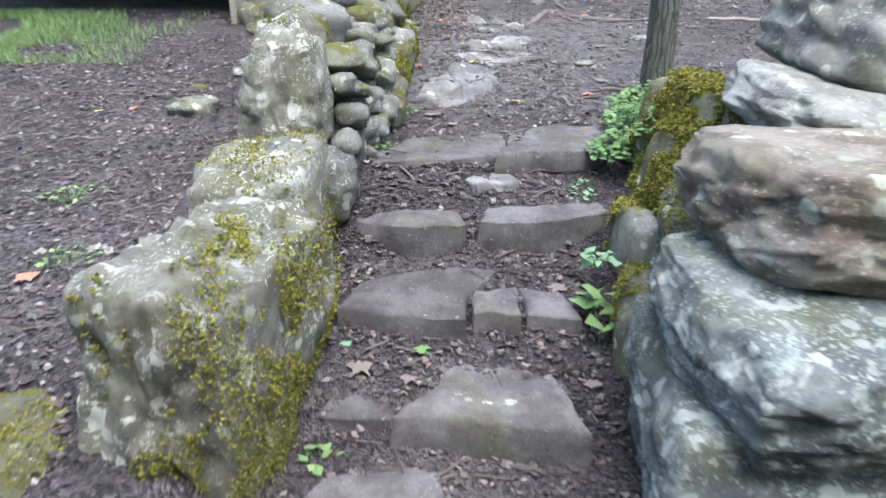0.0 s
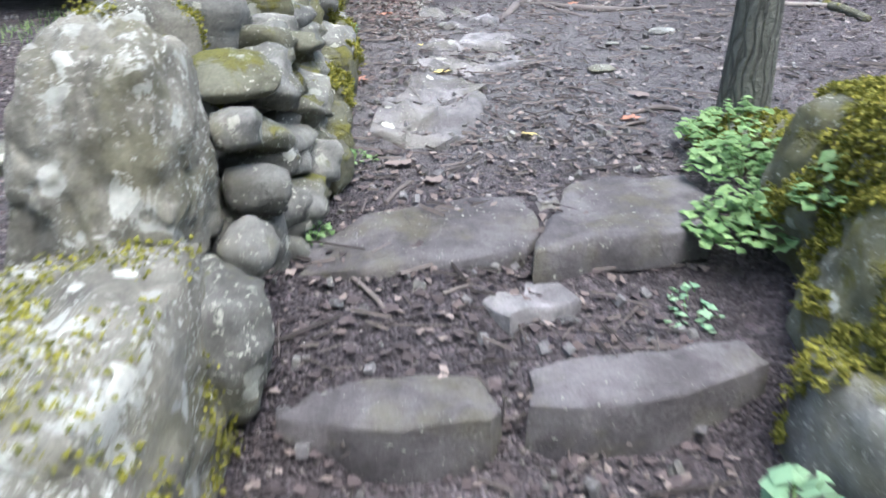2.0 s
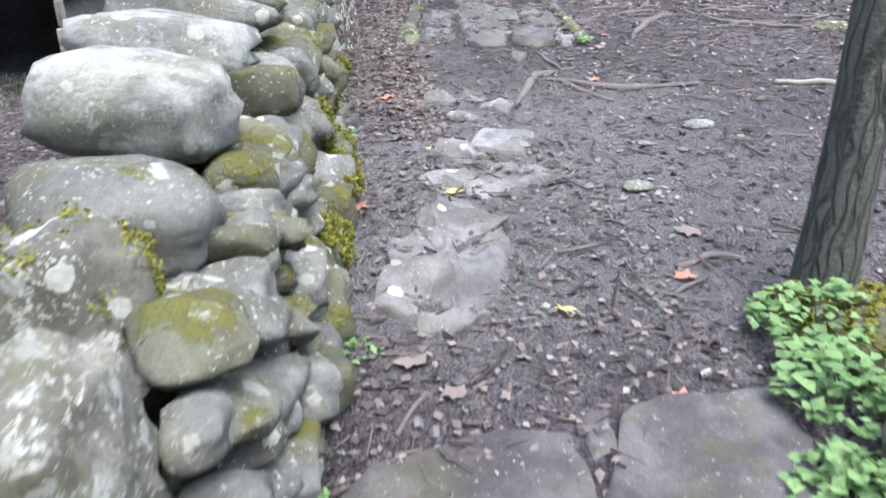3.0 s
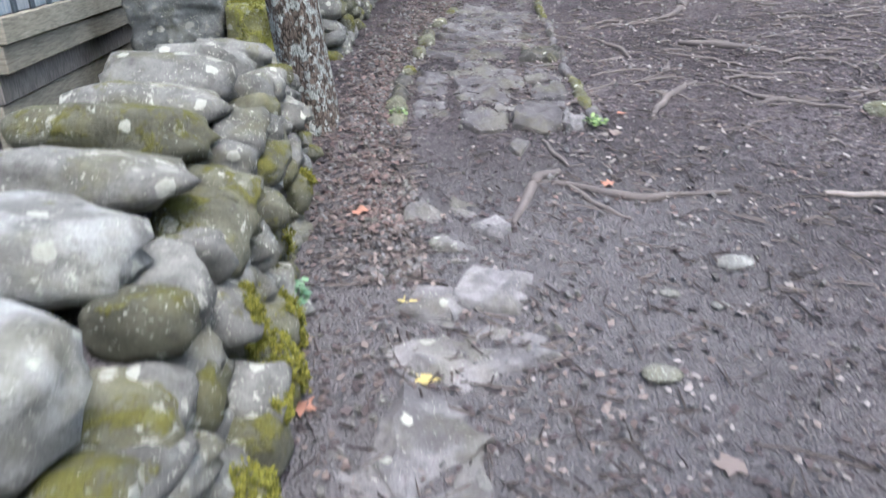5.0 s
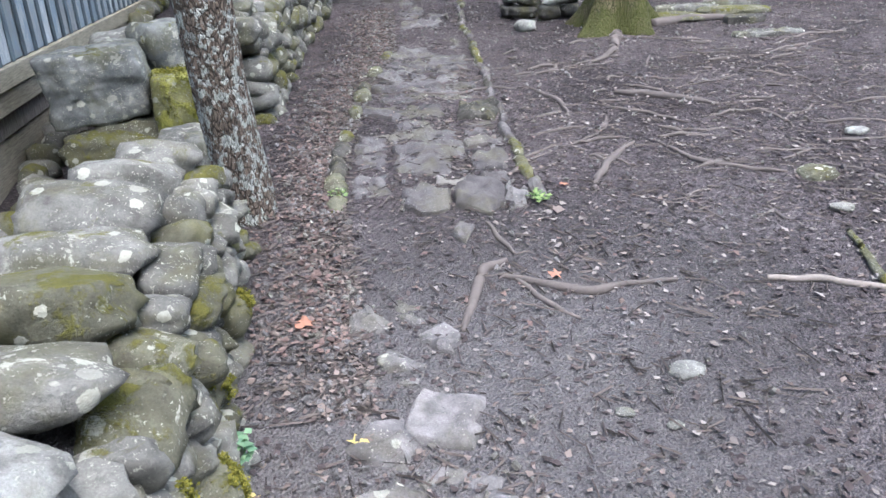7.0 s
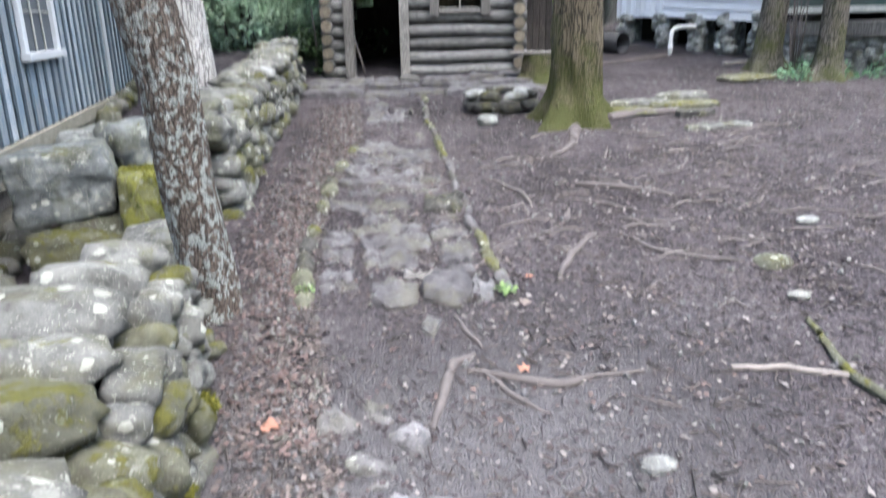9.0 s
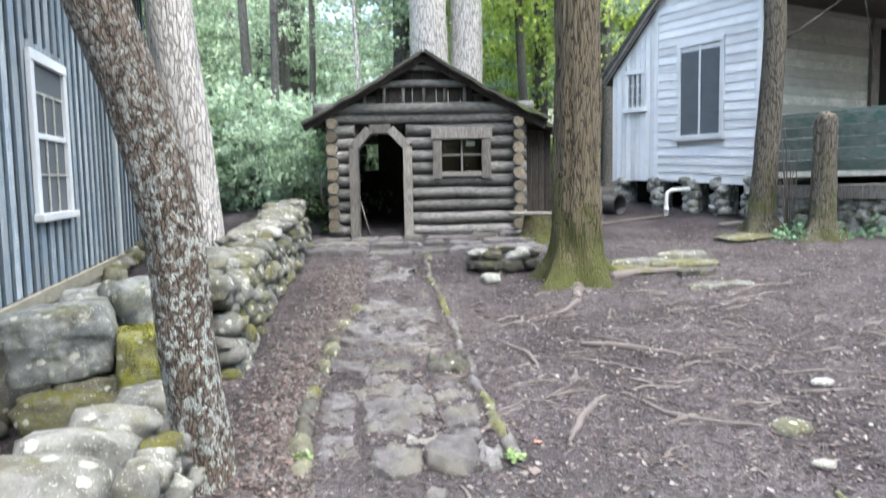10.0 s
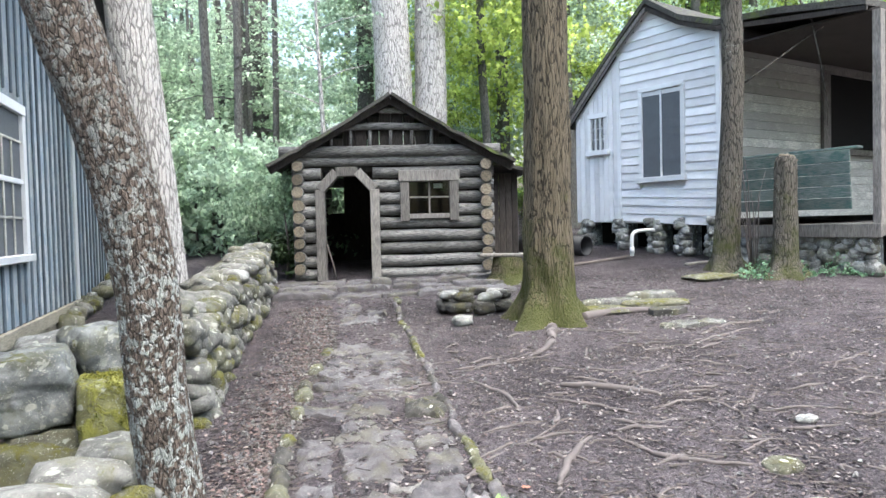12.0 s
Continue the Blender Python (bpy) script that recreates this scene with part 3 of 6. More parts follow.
for x, y, z in ((-0.44, 3.2, 0.56), (-0.42, 3.32, 0.66), (-0.4, 3.46, 0.56), (-0.44, 3.5, 0.74), (-0.38, 3.62, 0.64), (-0.36, 3.76, 0.52), (-0.46, 3.36, 0.8), (-0.42, 3.78, 0.72)):
    thing("wall_stone", rng.choice(ROCKS), "small rounded lichened stone wedged among boulders", "stone", "wedged wall stones", m=at(x, y, z, rng.uniform(0.055, 0.09), rng.uniform(0.06, 0.1), rng.uniform(0.05, 0.075), rng.uniform(-30, 30), rng.uniform(-30, 30), rng.uniform(0, 90)))

# ---- steps ----
steps = thing("stone_steps", None, "four uneven worn grey stone steps with soil treads", "steps", kind="structure")


def step_stone(pts, top, thick, tilt, seed, material=STEP_STONE):
    """One worn block of the steps, tilted along x."""
    me = slab_data("step_stone", pts, top, thick, material, seed, 0.016, 0.05, 0.006)
    mid = sum(q[0] for q in pts) / len(pts)
    for v in me.vertices:
        v.co.z += tilt * (v.co.x - mid)
    child("step_stone", me, steps)


step_stone([(-0.33, 3.3), (-0.07, 3.28), (0.22, 3.31), (0.29, 3.42), (0.31, 3.66), (0.13, 3.7), (-0.1, 3.66), (-0.32, 3.5)], 0.468, 0.07, 0.05, 0.0)
step_stone([(0.33, 3.57), (0.4, 3.58), (0.43, 3.74), (0.35, 3.74)], 0.48, 0.06, 0.0, 3.7)
step_stone([(0.24, 3.25), (0.43, 3.31), (0.76, 3.35), (0.84, 3.55), (0.84, 3.76), (0.45, 3.72), (0.38, 3.52), (0.3, 3.38)], 0.497, 0.11, 0.01, 7.4)
step_stone([(-0.37, 2.9), (-0.12, 2.82), (0.06, 2.83), (0.1, 2.88), (0.06, 2.99), (-0.06, 3.02), (-0.3, 3.0)], 0.318, 0.2, 0.02, 11.1)
step_stone([(0.15, 2.86), (0.3, 2.83), (0.5, 2.85), (0.7, 2.91), (0.7, 3.02), (0.33, 3.02), (0.19, 2.98)], 0.338, 0.2, 0.05, 14.8)
step_stone([(-0.38, 2.41), (-0.16, 2.37), (0.08, 2.36), (0.09, 2.54), (0.22, 2.72), (0.1, 2.78), (-0.32, 2.68)], 0.155, 0.17, 0.0, 18.5)
step_stone([(0.11, 2.36), (0.29, 2.37), (0.28, 2.58), (0.12, 2.53)], 0.162, 0.18, -0.02, 22.2)
step_stone([(0.32, 2.38), (0.52, 2.37), (0.48, 2.58), (0.31, 2.61)], 0.14, 0.15, -0.06, 25.9)
step_stone([(-0.42, 2.0), (-0.34, 1.97), (-0.18, 1.97), (-0.16, 2.06), (-0.1, 2.18), (-0.38, 2.18)], -0.02, 0.17, 0.0, 29.6)
step_stone([(-0.16, 1.94), (0.03, 1.92), (0.26, 1.87), (0.47, 1.86), (0.4, 2.18), (0.26, 2.34), (0.04, 2.26), (-0.01, 2.11)], 0.022, 0.2, -0.02, 33.3)
step_stone([(-0.48, 1.62), (-0.02, 1.6), (0.01, 1.71), (-0.03, 1.84), (-0.16, 1.86), (-0.38, 1.8)], -0.12, 0.1, 0.0, 37.0)
step_stone([(0.1, 3.18), (0.16, 3.08), (0.34, 3.18), (0.32, 3.26), (0.16, 3.3)], 0.405, 0.09, 0.0, 40.7, PATH_PALE)


# ---- dry stone walls ----
def wall_stones(wall, line, seed, rows, face_both=True, size=(0.13, 0.3), small=False):
    """Stones in rough courses along a line of (x, y, base, top, thickness); a core of soil and rubble behind them."""
    rng = random.Random(seed)
    xs = np.array(line, float)
    seg = np.hypot(np.diff(xs[:, 0]), np.diff(xs[:, 1]))
    acc = np.concatenate([[0], np.cumsum(seg)])
    pool = ROCKS_SMALL if small else ROCKS + ROCKS_MOSSY
    for side in ((1, -1) if face_both else (1,)):
        for r in range(rows):
            s = rng.uniform(0, 0.1)
            while s < acc[-1]:
                w = rng.uniform(*size) * rng.choice((0.6, 1.0, 1.0, 1.3))
                c = s + w / 2
                p = [float(np.interp(c, acc, xs[:, k])) for k in range(5)]
                q = [float(np.interp(c + 0.05, acc, xs[:, k])) for k in range(2)]
                ang = math.atan2(q[1] - p[1], q[0] - p[0])
                nxv, nyv = math.sin(ang), -math.cos(ang)
                h = (p[3] - p[2]) / rows
                z = p[2] + (r + 0.5) * h + rng.uniform(-0.06, 0.06)
                out = p[4] / 2 * (1 - 0.28 * (r + 0.5) / rows) - 0.1 + rng.uniform(-0.02, 0.03)
                child("stone", rng.choice(pool), wall, at(p[0] + side * nxv * out, p[1] + side * nyv * out, z, w * 0.58, rng.uniform(0.1, 0.17), h * rng.uniform(0.5, 0.9),
                                                          rng.uniform(-20, 20), rng.uniform(-32, 32), math.degrees(ang) + rng.uniform(-25, 25)))
                s += w * 0.92
    v, f = [], []
    for x, y, b, t, th in line:
        i = line.index((x, y, b, t, th))
        a, c = line[max(i - 1, 0)], line[min(i + 1, len(line) - 1)]
        ang = math.atan2(c[1] - a[1], c[0] - a[0])
        ux, uy = math.sin(ang), -math.cos(ang)
        if i == 0:
            x, y = x + math.cos(ang) * 0.25, y + math.sin(ang) * 0.25
        for o, z in ((th * 0.3, b - 0.15), (th * 0.2, t - 0.08), (-th * 0.2, t - 0.08), (-th * 0.3, b - 0.15)):
            v.append((x + ux * o, y + uy * o, z))
    for i in range(len(line) - 1):
        for j in range(4):
            f.append((i * 4 + j, i * 4 + (j + 1) % 4, i * 4 + 4 + (j + 1) % 4, i * 4 + 4 + j))
    f += [(0, 1, 2, 3), tuple(len(v) - 4 + k for k in (3, 2, 1, 0))]
    child("rubble_core", mesh("rubble_core", v, f, SOIL), wall)


near_wall = thing("stone_wall", None, "low dry stone wall of lichened and mossy rounded stones", "stone wall", kind="structure")
wall_stones(near_wall, [(-0.6, 3.35, 0.4, 0.85, 0.6), (-0.62, 4.0, 0.45, 0.98, 0.66), (-0.62, 4.6, 0.5, 1.17, 0.7), (-0.62, 5.4, 0.56, 1.22, 0.72), (-0.6, 6.2, 0.62, 1.25, 0.7), (-0.56, 7.05, 0.74, 1.2, 0.6)], 4, 6, size=(0.11, 0.24))
for x, y, z, sx, sy, sz, rx, ry, rz, pool, label in [
    (-0.62, 3.86, 1.0, 0.25, 0.17, 0.12, 5, 6, 10, ROCKS, ""),
    (-0.66, 4.26, 1.17, 0.3, 0.2, 0.13, 0, 4, -8, ROCKS_PALE, "pale rounded cap stone"),
    (-0.68, 4.68, 1.25, 0.32, 0.17, 0.1, -4, 6, 6, ROCKS_PALE, "whitish cap stone"),
    (-0.66, 5.06, 1.29, 0.33, 0.18, 0.08, -14, 4, 4, ROCKS, "flat grey cap stone"),
    (-0.68, 5.42, 1.32, 0.34, 0.18, 0.09, -14, 3, -4, ROCKS_MOSSY, "mossy cap stone"),
    (-0.68, 5.78, 1.31, 0.32, 0.17, 0.09, -12, 2, 5, ROCKS, ""),
    (-0.66, 6.12, 1.33, 0.3, 0.2, 0.12, -6, 4, -8, ROCKS, ""),
    (-0.62, 6.52, 1.32, 0.26, 0.2, 0.1, -10, 6, 10, ROCKS, ""),
    (-0.56, 6.9, 1.3, 0.22, 0.18, 0.09, -4, 8, 20, ROCKS, ""),
]:
    i = int(y * 10) % len(pool)
    child("cap_stone", pool[i], near_wall, at(x - 0.06, y, z, sx * 0.92, sy * 1.1, sz * 1.12, rx, ry, rz), label)

foot_rng = random.Random(44)
for k in range(12):
    y = 3.75 + 0.1 * k
    child("stone", foot_rng.choice(ROCKS + ROCKS_MOSSY), near_wall, at(-0.3 + foot_rng.uniform(-0.03, 0.02), y, ground_z(-0.3, y) + foot_rng.uniform(0.02, 0.2), foot_rng.uniform(0.07, 0.11), foot_rng.uniform(0.07, 0.12), foot_rng.uniform(0.06, 0.1), foot_rng.uniform(-25, 25), foot_rng.uniform(-25, 25), foot_rng.uniform(0, 180)))

far_wall = thing("stone_wall", None, "long dry stone wall of grey rubble with mossy patches", "stone wall", kind="structure")
wall_stones(far_wall, [(-0.5, 9.05, 0.86, 1.5, 0.66), (-0.42, 9.6, 0.92, 1.6, 0.66), (-0.22, 11.4, 1.05, 1.75, 0.62), (0.1, 13.2, 1.2, 1.9, 0.6), (0.4, 15.0, 1.35, 2.02, 0.55)], 7, 5, size=(0.16, 0.36), small=True)
rng = random.Random(5)
for k in range(4, 34):
    f = k / 33
    x, y = -0.62 + 1.0 * f, 8.4 + 6.6 * f
    child("cap_stone", rng.choice(ROCKS + ROCKS_PALE[:1]), far_wall, at(x + rng.uniform(-0.12, 0.12), y, 1.5 + 0.55 * f + rng.uniform(-0.05, 0.05), rng.uniform(0.15, 0.26), rng.uniform(0.11, 0.19), rng.uniform(0.06, 0.11), rng.uniform(-10, 10), rng.uniform(-10, 10), rng.uniform(0, 180)))
boulder((-1.33, 8.9, 1.32), (0.38, 0.3, 0.28), (0, -6, 4), 71, STONE_BLOCK, "blocky blue-grey boulder with mossy shoulder", 0.85, 0.1)
boulder((-0.79, 8.74, 1.2), (0.2, 0.23, 0.23), (0, 0, 6), 72, STONE_GREEN, "square block covered in bright moss", 0.85, 0.08, sub=4, moss=500, side=(0.2, -0.6, 0.8))
boulder((-0.9, 9.3, 1.5), (0.27, 0.26, 0.2), (0, 4, 30), 73, STONE_BLOCK, "mottled mossy boulder on the wall", 0.6, sub=4)
boulder((-1.3, 9.9, 1.42), (0.34, 0.3, 0.16), (0, -4, 10), 74, STONE_PALE, "pale boulder below the house", 0.5, sub=4)
boulder((-1.2, 8.65, 0.86), (0.42, 0.26, 0.18), (0, 4, 0), 75, STONE_MOSSY, "low mossy stone under the boulders", 0.5, sub=4)
boulder((-0.72, 8.3, 0.92), (0.2, 0.3, 0.2), (0, 4, 0), 76, STONE, "rounded grey stone behind the leaning tree", 0.5, sub=4)
boulder((-1.0, 9.0, 0.85), (0.5, 0.5, 0.3), (0, 4, 0), 77, STONE, "grey stone at the base of the boulders", 0.5, sub=4)


# ---- log cabin ----
VIEW = radians(-12.93)
CX, CY = Vector((math.cos(VIEW), math.sin(VIEW))), Vector((-math.sin(VIEW), math.cos(VIEW)))
EYE0 = Vector((0.084, 3.415))


def yard_at(across, ahead):
    """A spot of the yard from metres across and ahead of the place where the walk ends."""
    p = EYE0 + CX * across + CY * ahead
    return p.x, p.y


def frame_at(across, ahead, z, turn=0.0):
    x, y = yard_at(across, ahead)
    return pose(x, y, z, 0, 0, math.degrees(VIEW) + turn)


def bar(name, parent, x0, x1, y0, y1, z0, z1, material, m=None, label=""):
    return child(name, box_data(name, x0, x1, y0, y1, z0, z1, material), parent, m, label)


def log_data(x0, x1, r, seed, axis="x"):
    n = 14
    pts = []
    for i in range(n):
        t = x0 + (x1 - x0) * i / (n - 1)
        w = (0.018 * noise.noise(Vector((t * 1.2, seed, 0))), 0.02 * noise.noise(Vector((t * 1.2, seed, 7))))
        pts.append((t, w[0], w[1]) if axis == "x" else (w[0], t, w[1]))
    return tube_data("log", pts, [r * (1 + 0.1 * noise.noise(Vector((i * 0.6, seed, 3)))) for i in range(n)], LOG, 12, 0.06, 6, seed, end_material=LOG_END)


cabin = thing("log_cabin", None, "small weathered log cabin with octagonal doorway and mossy roof", "cabin", m=frame_at(-0.22, 12.4, 1.44))
HALF, DEEP = 1.55, 2.6
door_l, door_r, door_top = -1.13, -0.38, 1.72
win_l, win_r, win_b, win_t = 0.27, 0.94, 1.08, 1.62
r = 0.096
for k in range(10):
    z = 0.1 + 0.21 * k
    cuts = [(-HALF - 0.1, HALF + 0.14)]
    holes = []
    if z < door_top + 0.1:
        holes.append((door_l - 0.05, door_r + 0.05))
    if win_b - 0.05 < z < win_t + 0.05:
        holes.append((win_l - 0.05, win_r + 0.05))
    for a, b in holes:
        cuts = [c for u, v in cuts for c in (((u, a), (b, v)) if u < a < v else ((u, v),))]
    for u, v in cuts:
        child("log", log_data(u, v, r, k * 3.1 + u), cabin, pose(0, 0, z))
    for side in (-1, 1) if k < 9 else ():
        child("log", log_data(-0.22 if side > 0 else -0.2, DEEP + 0.2, r * 0.95, k * 2.3 + side, "y"), cabin, pose(side * HALF, 0, z + 0.105))
    if not 3 < k < 8:
        child("log", log_data(-HALF - 0.1, HALF + 0.1, r, k * 5.7), cabin, pose(0, DEEP, z))
    else:
        for u, v in ((-HALF - 0.1, -1.25), (-1.0, HALF + 0.1)):
            child("log", log_data(u, v, r, k * 5.7 + u), cabin, pose(0, DEEP, z))
child("log", log_data(-HALF - 0.3, HALF + 0.25, 0.1, 77), cabin, pose(0, -0.06, 2.13))
child("log", log_data(-0.86, 0.82, 0.06, 78), cabin, pose(0, -0.06, 2.54))
child("log", log_data(-0.34, 0.34, 0.05, 79), cabin, pose(0, -0.05, 2.8))
for k in range(16):
    x0, x1 = -1.6 + 0.2 * k, -1.6 + 0.2 * k + 0.19
    top = 2.96 - 0.6 * max(abs(x0), abs(x1))
    if top > 2.16:
        bar("gable_board", cabin, x0, x1, 0.0, 0.03, 2.1, top, PLANK_DARK)
for x in (-1.0, -0.68, -0.36, -0.02, 0.33, 0.66):
    child("stick", tube_data("stick", [(x, -0.05, 2.2), (x + 0.01, -0.05, 2.5)], [0.03, 0.028], LOG, 8), cabin)
for side in (-1, 1):
    bar("gable_board", cabin, -1.55, 1.55, 2.55, 2.6, 2.1, 2.2, PLANK_DARK) if side > 0 else None
    a = math.atan2(1.16, 2.05)
    ln = math.hypot(1.16, 2.0)
    m = pose(0, 0, 3.02, 0, math.degrees(a) if side > 0 else -math.degrees(a))
    v, f = [], []
    n1, n2 = 12, 14
    for top in (0, 1):
        for i in range(n1 + 1):
            for j in range(n2 + 1):
                x = side * ln * i / n1
                y = -0.32 + (DEEP + 0.62) * j / n2
                w = 0.02 * noise.noise(Vector((x * 3, y * 3, side))) + (0.03 * noise.noise(Vector((x * 5, 0, side + 5))) if j == 0 else 0)
                v.append((x, y + (0.05 * noise.noise(Vector((x * 6, 3, side))) if j == 0 else 0), (0.05 if top else 0.0) + w - 0.04 * math.sin(math.pi * i / n1)))
    st = (n1 + 1) * (n2 + 1)
    for i in range(n1):
        for j in range(n2):
            q = (i * (n2 + 1) + j, (i + 1) * (n2 + 1) + j, (i + 1) * (n2 + 1) + j + 1, i * (n2 + 1) + j + 1)
            f += [q, tuple(st + c for c in q[::-1])]
    for i in range(n1):
        for j in (0, n2):
            a0, a1 = i * (n2 + 1) + j, (i + 1) * (n2 + 1) + j
            f.append((a0, a1, a1 + st, a0 + st))
    for j in range(n2):
        for i in (0, n1):
            a0 = i * (n2 + 1) + j
            f.append((a0, a0 + 1, a0 + 1 + st, a0 + st))
    child("roof", mesh("roof", v, f, SHINGLE), cabin, m)
for side in (-1, 1):
    child("rafter", box_data("rafter", 0.0, 2.3, -0.03, 0.03, -0.07, 0.05, PLANK_DARK), cabin, pose(0, -0.16, 2.95, 0, math.degrees(math.atan2(1.16, 2.05)) if side > 0 else 180 - math.degrees(math.atan2(1.16, 2.05))))


def plank_between(name, parent, a, b, wide, y0, y1, material):
    d = Vector((b[0] - a[0], b[1] - a[1]))
    return child(name, box_data(name, 0, d.length, y0, y1, -wide / 2, wide / 2, material), parent, pose(a[0], 0, a[1], 0, -math.degrees(math.atan2(d.y, d.x))))


door_frame = child("door_frame", None, cabin)
fr = [(-1.2, 0.0), (-1.2, 1.5), (-0.93, 1.8), (-0.58, 1.8), (-0.3, 1.5), (-0.3, 0.0)]
for i, (a, b) in enumerate(zip(fr, fr[1:])):
    plank_between("frame_board", door_frame, a, b, 0.15, -0.15 - 0.004 * i, 0.1, PLANK)
wf = child("window", None, cabin)
bar("frame_board", wf, 0.12, 0.27, -0.15, 0.08, 0.96, 1.8, PLANK)
bar("frame_board", wf, 0.94, 1.09, -0.15, 0.08, 0.96, 1.8, PLANK)
bar("frame_board", wf, 0.1, 1.11, -0.165, 0.08, 1.62, 1.8, PLANK)
bar("sill", wf, 0.27, 0.94, -0.13, 0.08, 1.0, 1.08, PLANK)
bar("muntin", wf, 0.59, 0.62, -0.05, -0.02, 1.08, 1.62, PLANK)
bar("muntin", wf, 0.27, 0.94, -0.045, -0.015, 1.34, 1.37, PLANK)
pane = bar("pane", wf, 0.27, 0.94, -0.035, -0.03, 1.08, 1.62, GLASS)
bar("notice", wf, 0.68, 0.83, -0.028, -0.024, 1.5, 1.58, PAPER)
for x0, x1, z0, z1 in ((-1.5, -1.16, 0.0, 2.1), (-0.34, 0.2, 0.0, 2.1), (1.0, 1.5, 0.0, 2.1), (-1.16, -0.34, 1.8, 2.1), (0.2, 1.0, 0.0, 1.02), (0.2, 1.0, 1.7, 2.1)):
    bar("chinking", cabin, x0, x1, 0.04, 0.07, z0, z1, PLANK_DARK)
bar("cabin_floor", cabin, -1.5, 1.5, 0.05, 2.55, -0.25, 0.02, PLANK_DARK)
bar("back_lining", cabin, -1.0, 1.5, 2.44, 2.48, 0.0, 2.1, PLANK_DARK)
bar("back_lining", cabin, -1.5, -1.0, 2.44, 2.48, 0.0, 1.16, PLANK_DARK)
for x in (-1.46, 1.44):
    bar("side_lining", cabin, x, x + 0.02, 0.1, 2.44, 0.0, 2.3, PLANK_DARK)
lean = child("lean_to", None, cabin)
for k in range(4):
    bar("wall_board", lean, 1.72 + 0.11 * k, 1.825 + 0.11 * k, 0.35, 0.38 + 0.004 * (k % 2), 0.2, 1.76, PLANK_DARK)
bar("wall_board", lean, 2.1, 2.16, 0.4, 2.0, 0.2, 1.76, PLANK_DARK)
child("roof_board", box_data("roof_board", 0, 0.75, 0.05, 2.1, -0.06, 0.0, SHINGLE), lean, pose(1.62, 0, 1.96, 0, 12))
stick = thing("leaning_stick", tube_data("leaning_stick", [(0, 0, 0), (-0.07, 0.02, 0.3), (-0.16, 0.05, 0.62)], [0.017, 0.015, 0.012], TWIG, 8), "thin bare stick leaning in the cabin doorway", "stick", m=frame_at(-1.16, 12.2, 1.43))

# terrace before the cabin
terrace = thing("stone_terrace", None, "low flagstone terrace with rough stone edge", "terrace", kind="structure")
rng = random.Random(8)
for row in range(3):
    u = -1.95 + rng.uniform(-0.1, 0)
    while u < 0.95:
        w = rng.uniform(0.35, 1.0)
        d0 = 10.65 + row * 0.52
        c = [yard_at(u + a, d0 + b) for a, b in ((0.0, rng.uniform(-0.12, 0.08)), (w * 0.96, rng.uniform(-0.12, 0.08)), (w * 0.95 - rng.uniform(0, 0.1), rng.uniform(0.4, 0.5)), (rng.uniform(0, 0.12), rng.uniform(0.4, 0.5)))]
        child("flagstone", slab_data("flagstone", c, ground_z(*c[0]) + rng.uniform(0.05, 0.09), 0.2, PATH_STONE, u * 5 + row, 0.035, 0.08, 0.012), terrace)
        u += w

# ---- blue board-and-batten house ----
BX = -1.95
blue = thing("board_house", None, "faded blue board-and-batten house on stone footing", "house")
bar("wall", blue, BX - 3.5, BX - 0.02, 7.4, 17.0, 1.46, 5.6, BLUE_BOARD)
y = 7.42
rng = random.Random(3)
while y < 16.9:
    for lo, hi in ((1.46, 2.05), (3.68, 5.6)) if 10.5 < y < 11.8 else ((1.46, 5.6),):
        bar("batten", blue, BX, BX + 0.022, y, y + 0.045, lo, hi, BATTEN)
    step = rng.uniform(0.22, 0.27)
    bar("board", blue, BX - 0.02, BX + rng.uniform(-0.004, 0.002), y + 0.02, y + step + 0.018, 1.46, 5.6, BLUE_BOARD)
    y += step
bar("corner_board", blue, BX, BX + 0.03, 14.1, 14.24, 1.46, 5.6, TRIM)
bar("sill_board", blue, BX, BX + 0.05, 7.4, 17.0, 1.32, 1.46, TAN_BOARD)
bar("sill_board", blue, BX - 0.05, BX + 0.02, 7.4, 17.0, 1.16, 1.31, TAN_BOARD)
bar("skirting", blue, BX - 0.12, BX - 0.06, 7.4, 17.0, 0.3, 0.98, TAN_BOARD)
bar("skirt_board", blue, BX - 0.1, BX - 0.04, 7.4, 17.0, 0.99, 1.15, PLANK)
bw = child("window", None, blue)
W0, W1, WB, WT = 10.58, 11.74, 2.14, 3.5
bar("jamb", bw, BX + 0.002, BX + 0.05, W0, W0 + 0.1, WB, WT, TRIM)
bar("jamb", bw, BX + 0.002, BX + 0.05, W1 - 0.1, W1, WB, WT, TRIM)
bar("head", bw, BX + 0.002, BX + 0.055, W0, W1, WT, WT + 0.1, TRIM)
bar("sill", bw, BX + 0.002, BX + 0.09, W0 - 0.04, W1 + 0.04, WB - 0.07, WB, TRIM)
bar("meeting_rail", bw, BX + 0.004, BX + 0.035, W0 + 0.1, W1 - 0.1, 2.82, 2.87, TRIM)
bar("pane", bw, BX + 0.004, BX + 0.01, W0 + 0.1, W1 - 0.1, WB, 2.82, SCREEN)
bar("pane", bw, BX + 0.004, BX + 0.012, W0 + 0.1, W1 - 0.1, 2.87, WT, SCREEN)
for y in (W0 + 0.42, W0 + 0.72):
    bar("muntin", bw, BX + 0.012, BX + 0.028, y, y + 0.025, WB, 3.24, GREY_BOARD)
for z in (2.48, 3.22):
    bar("muntin", bw, BX + 0.013, BX + 0.027, W0 + 0.1, W1 - 0.1, z, z + 0.025, GREY_BOARD)
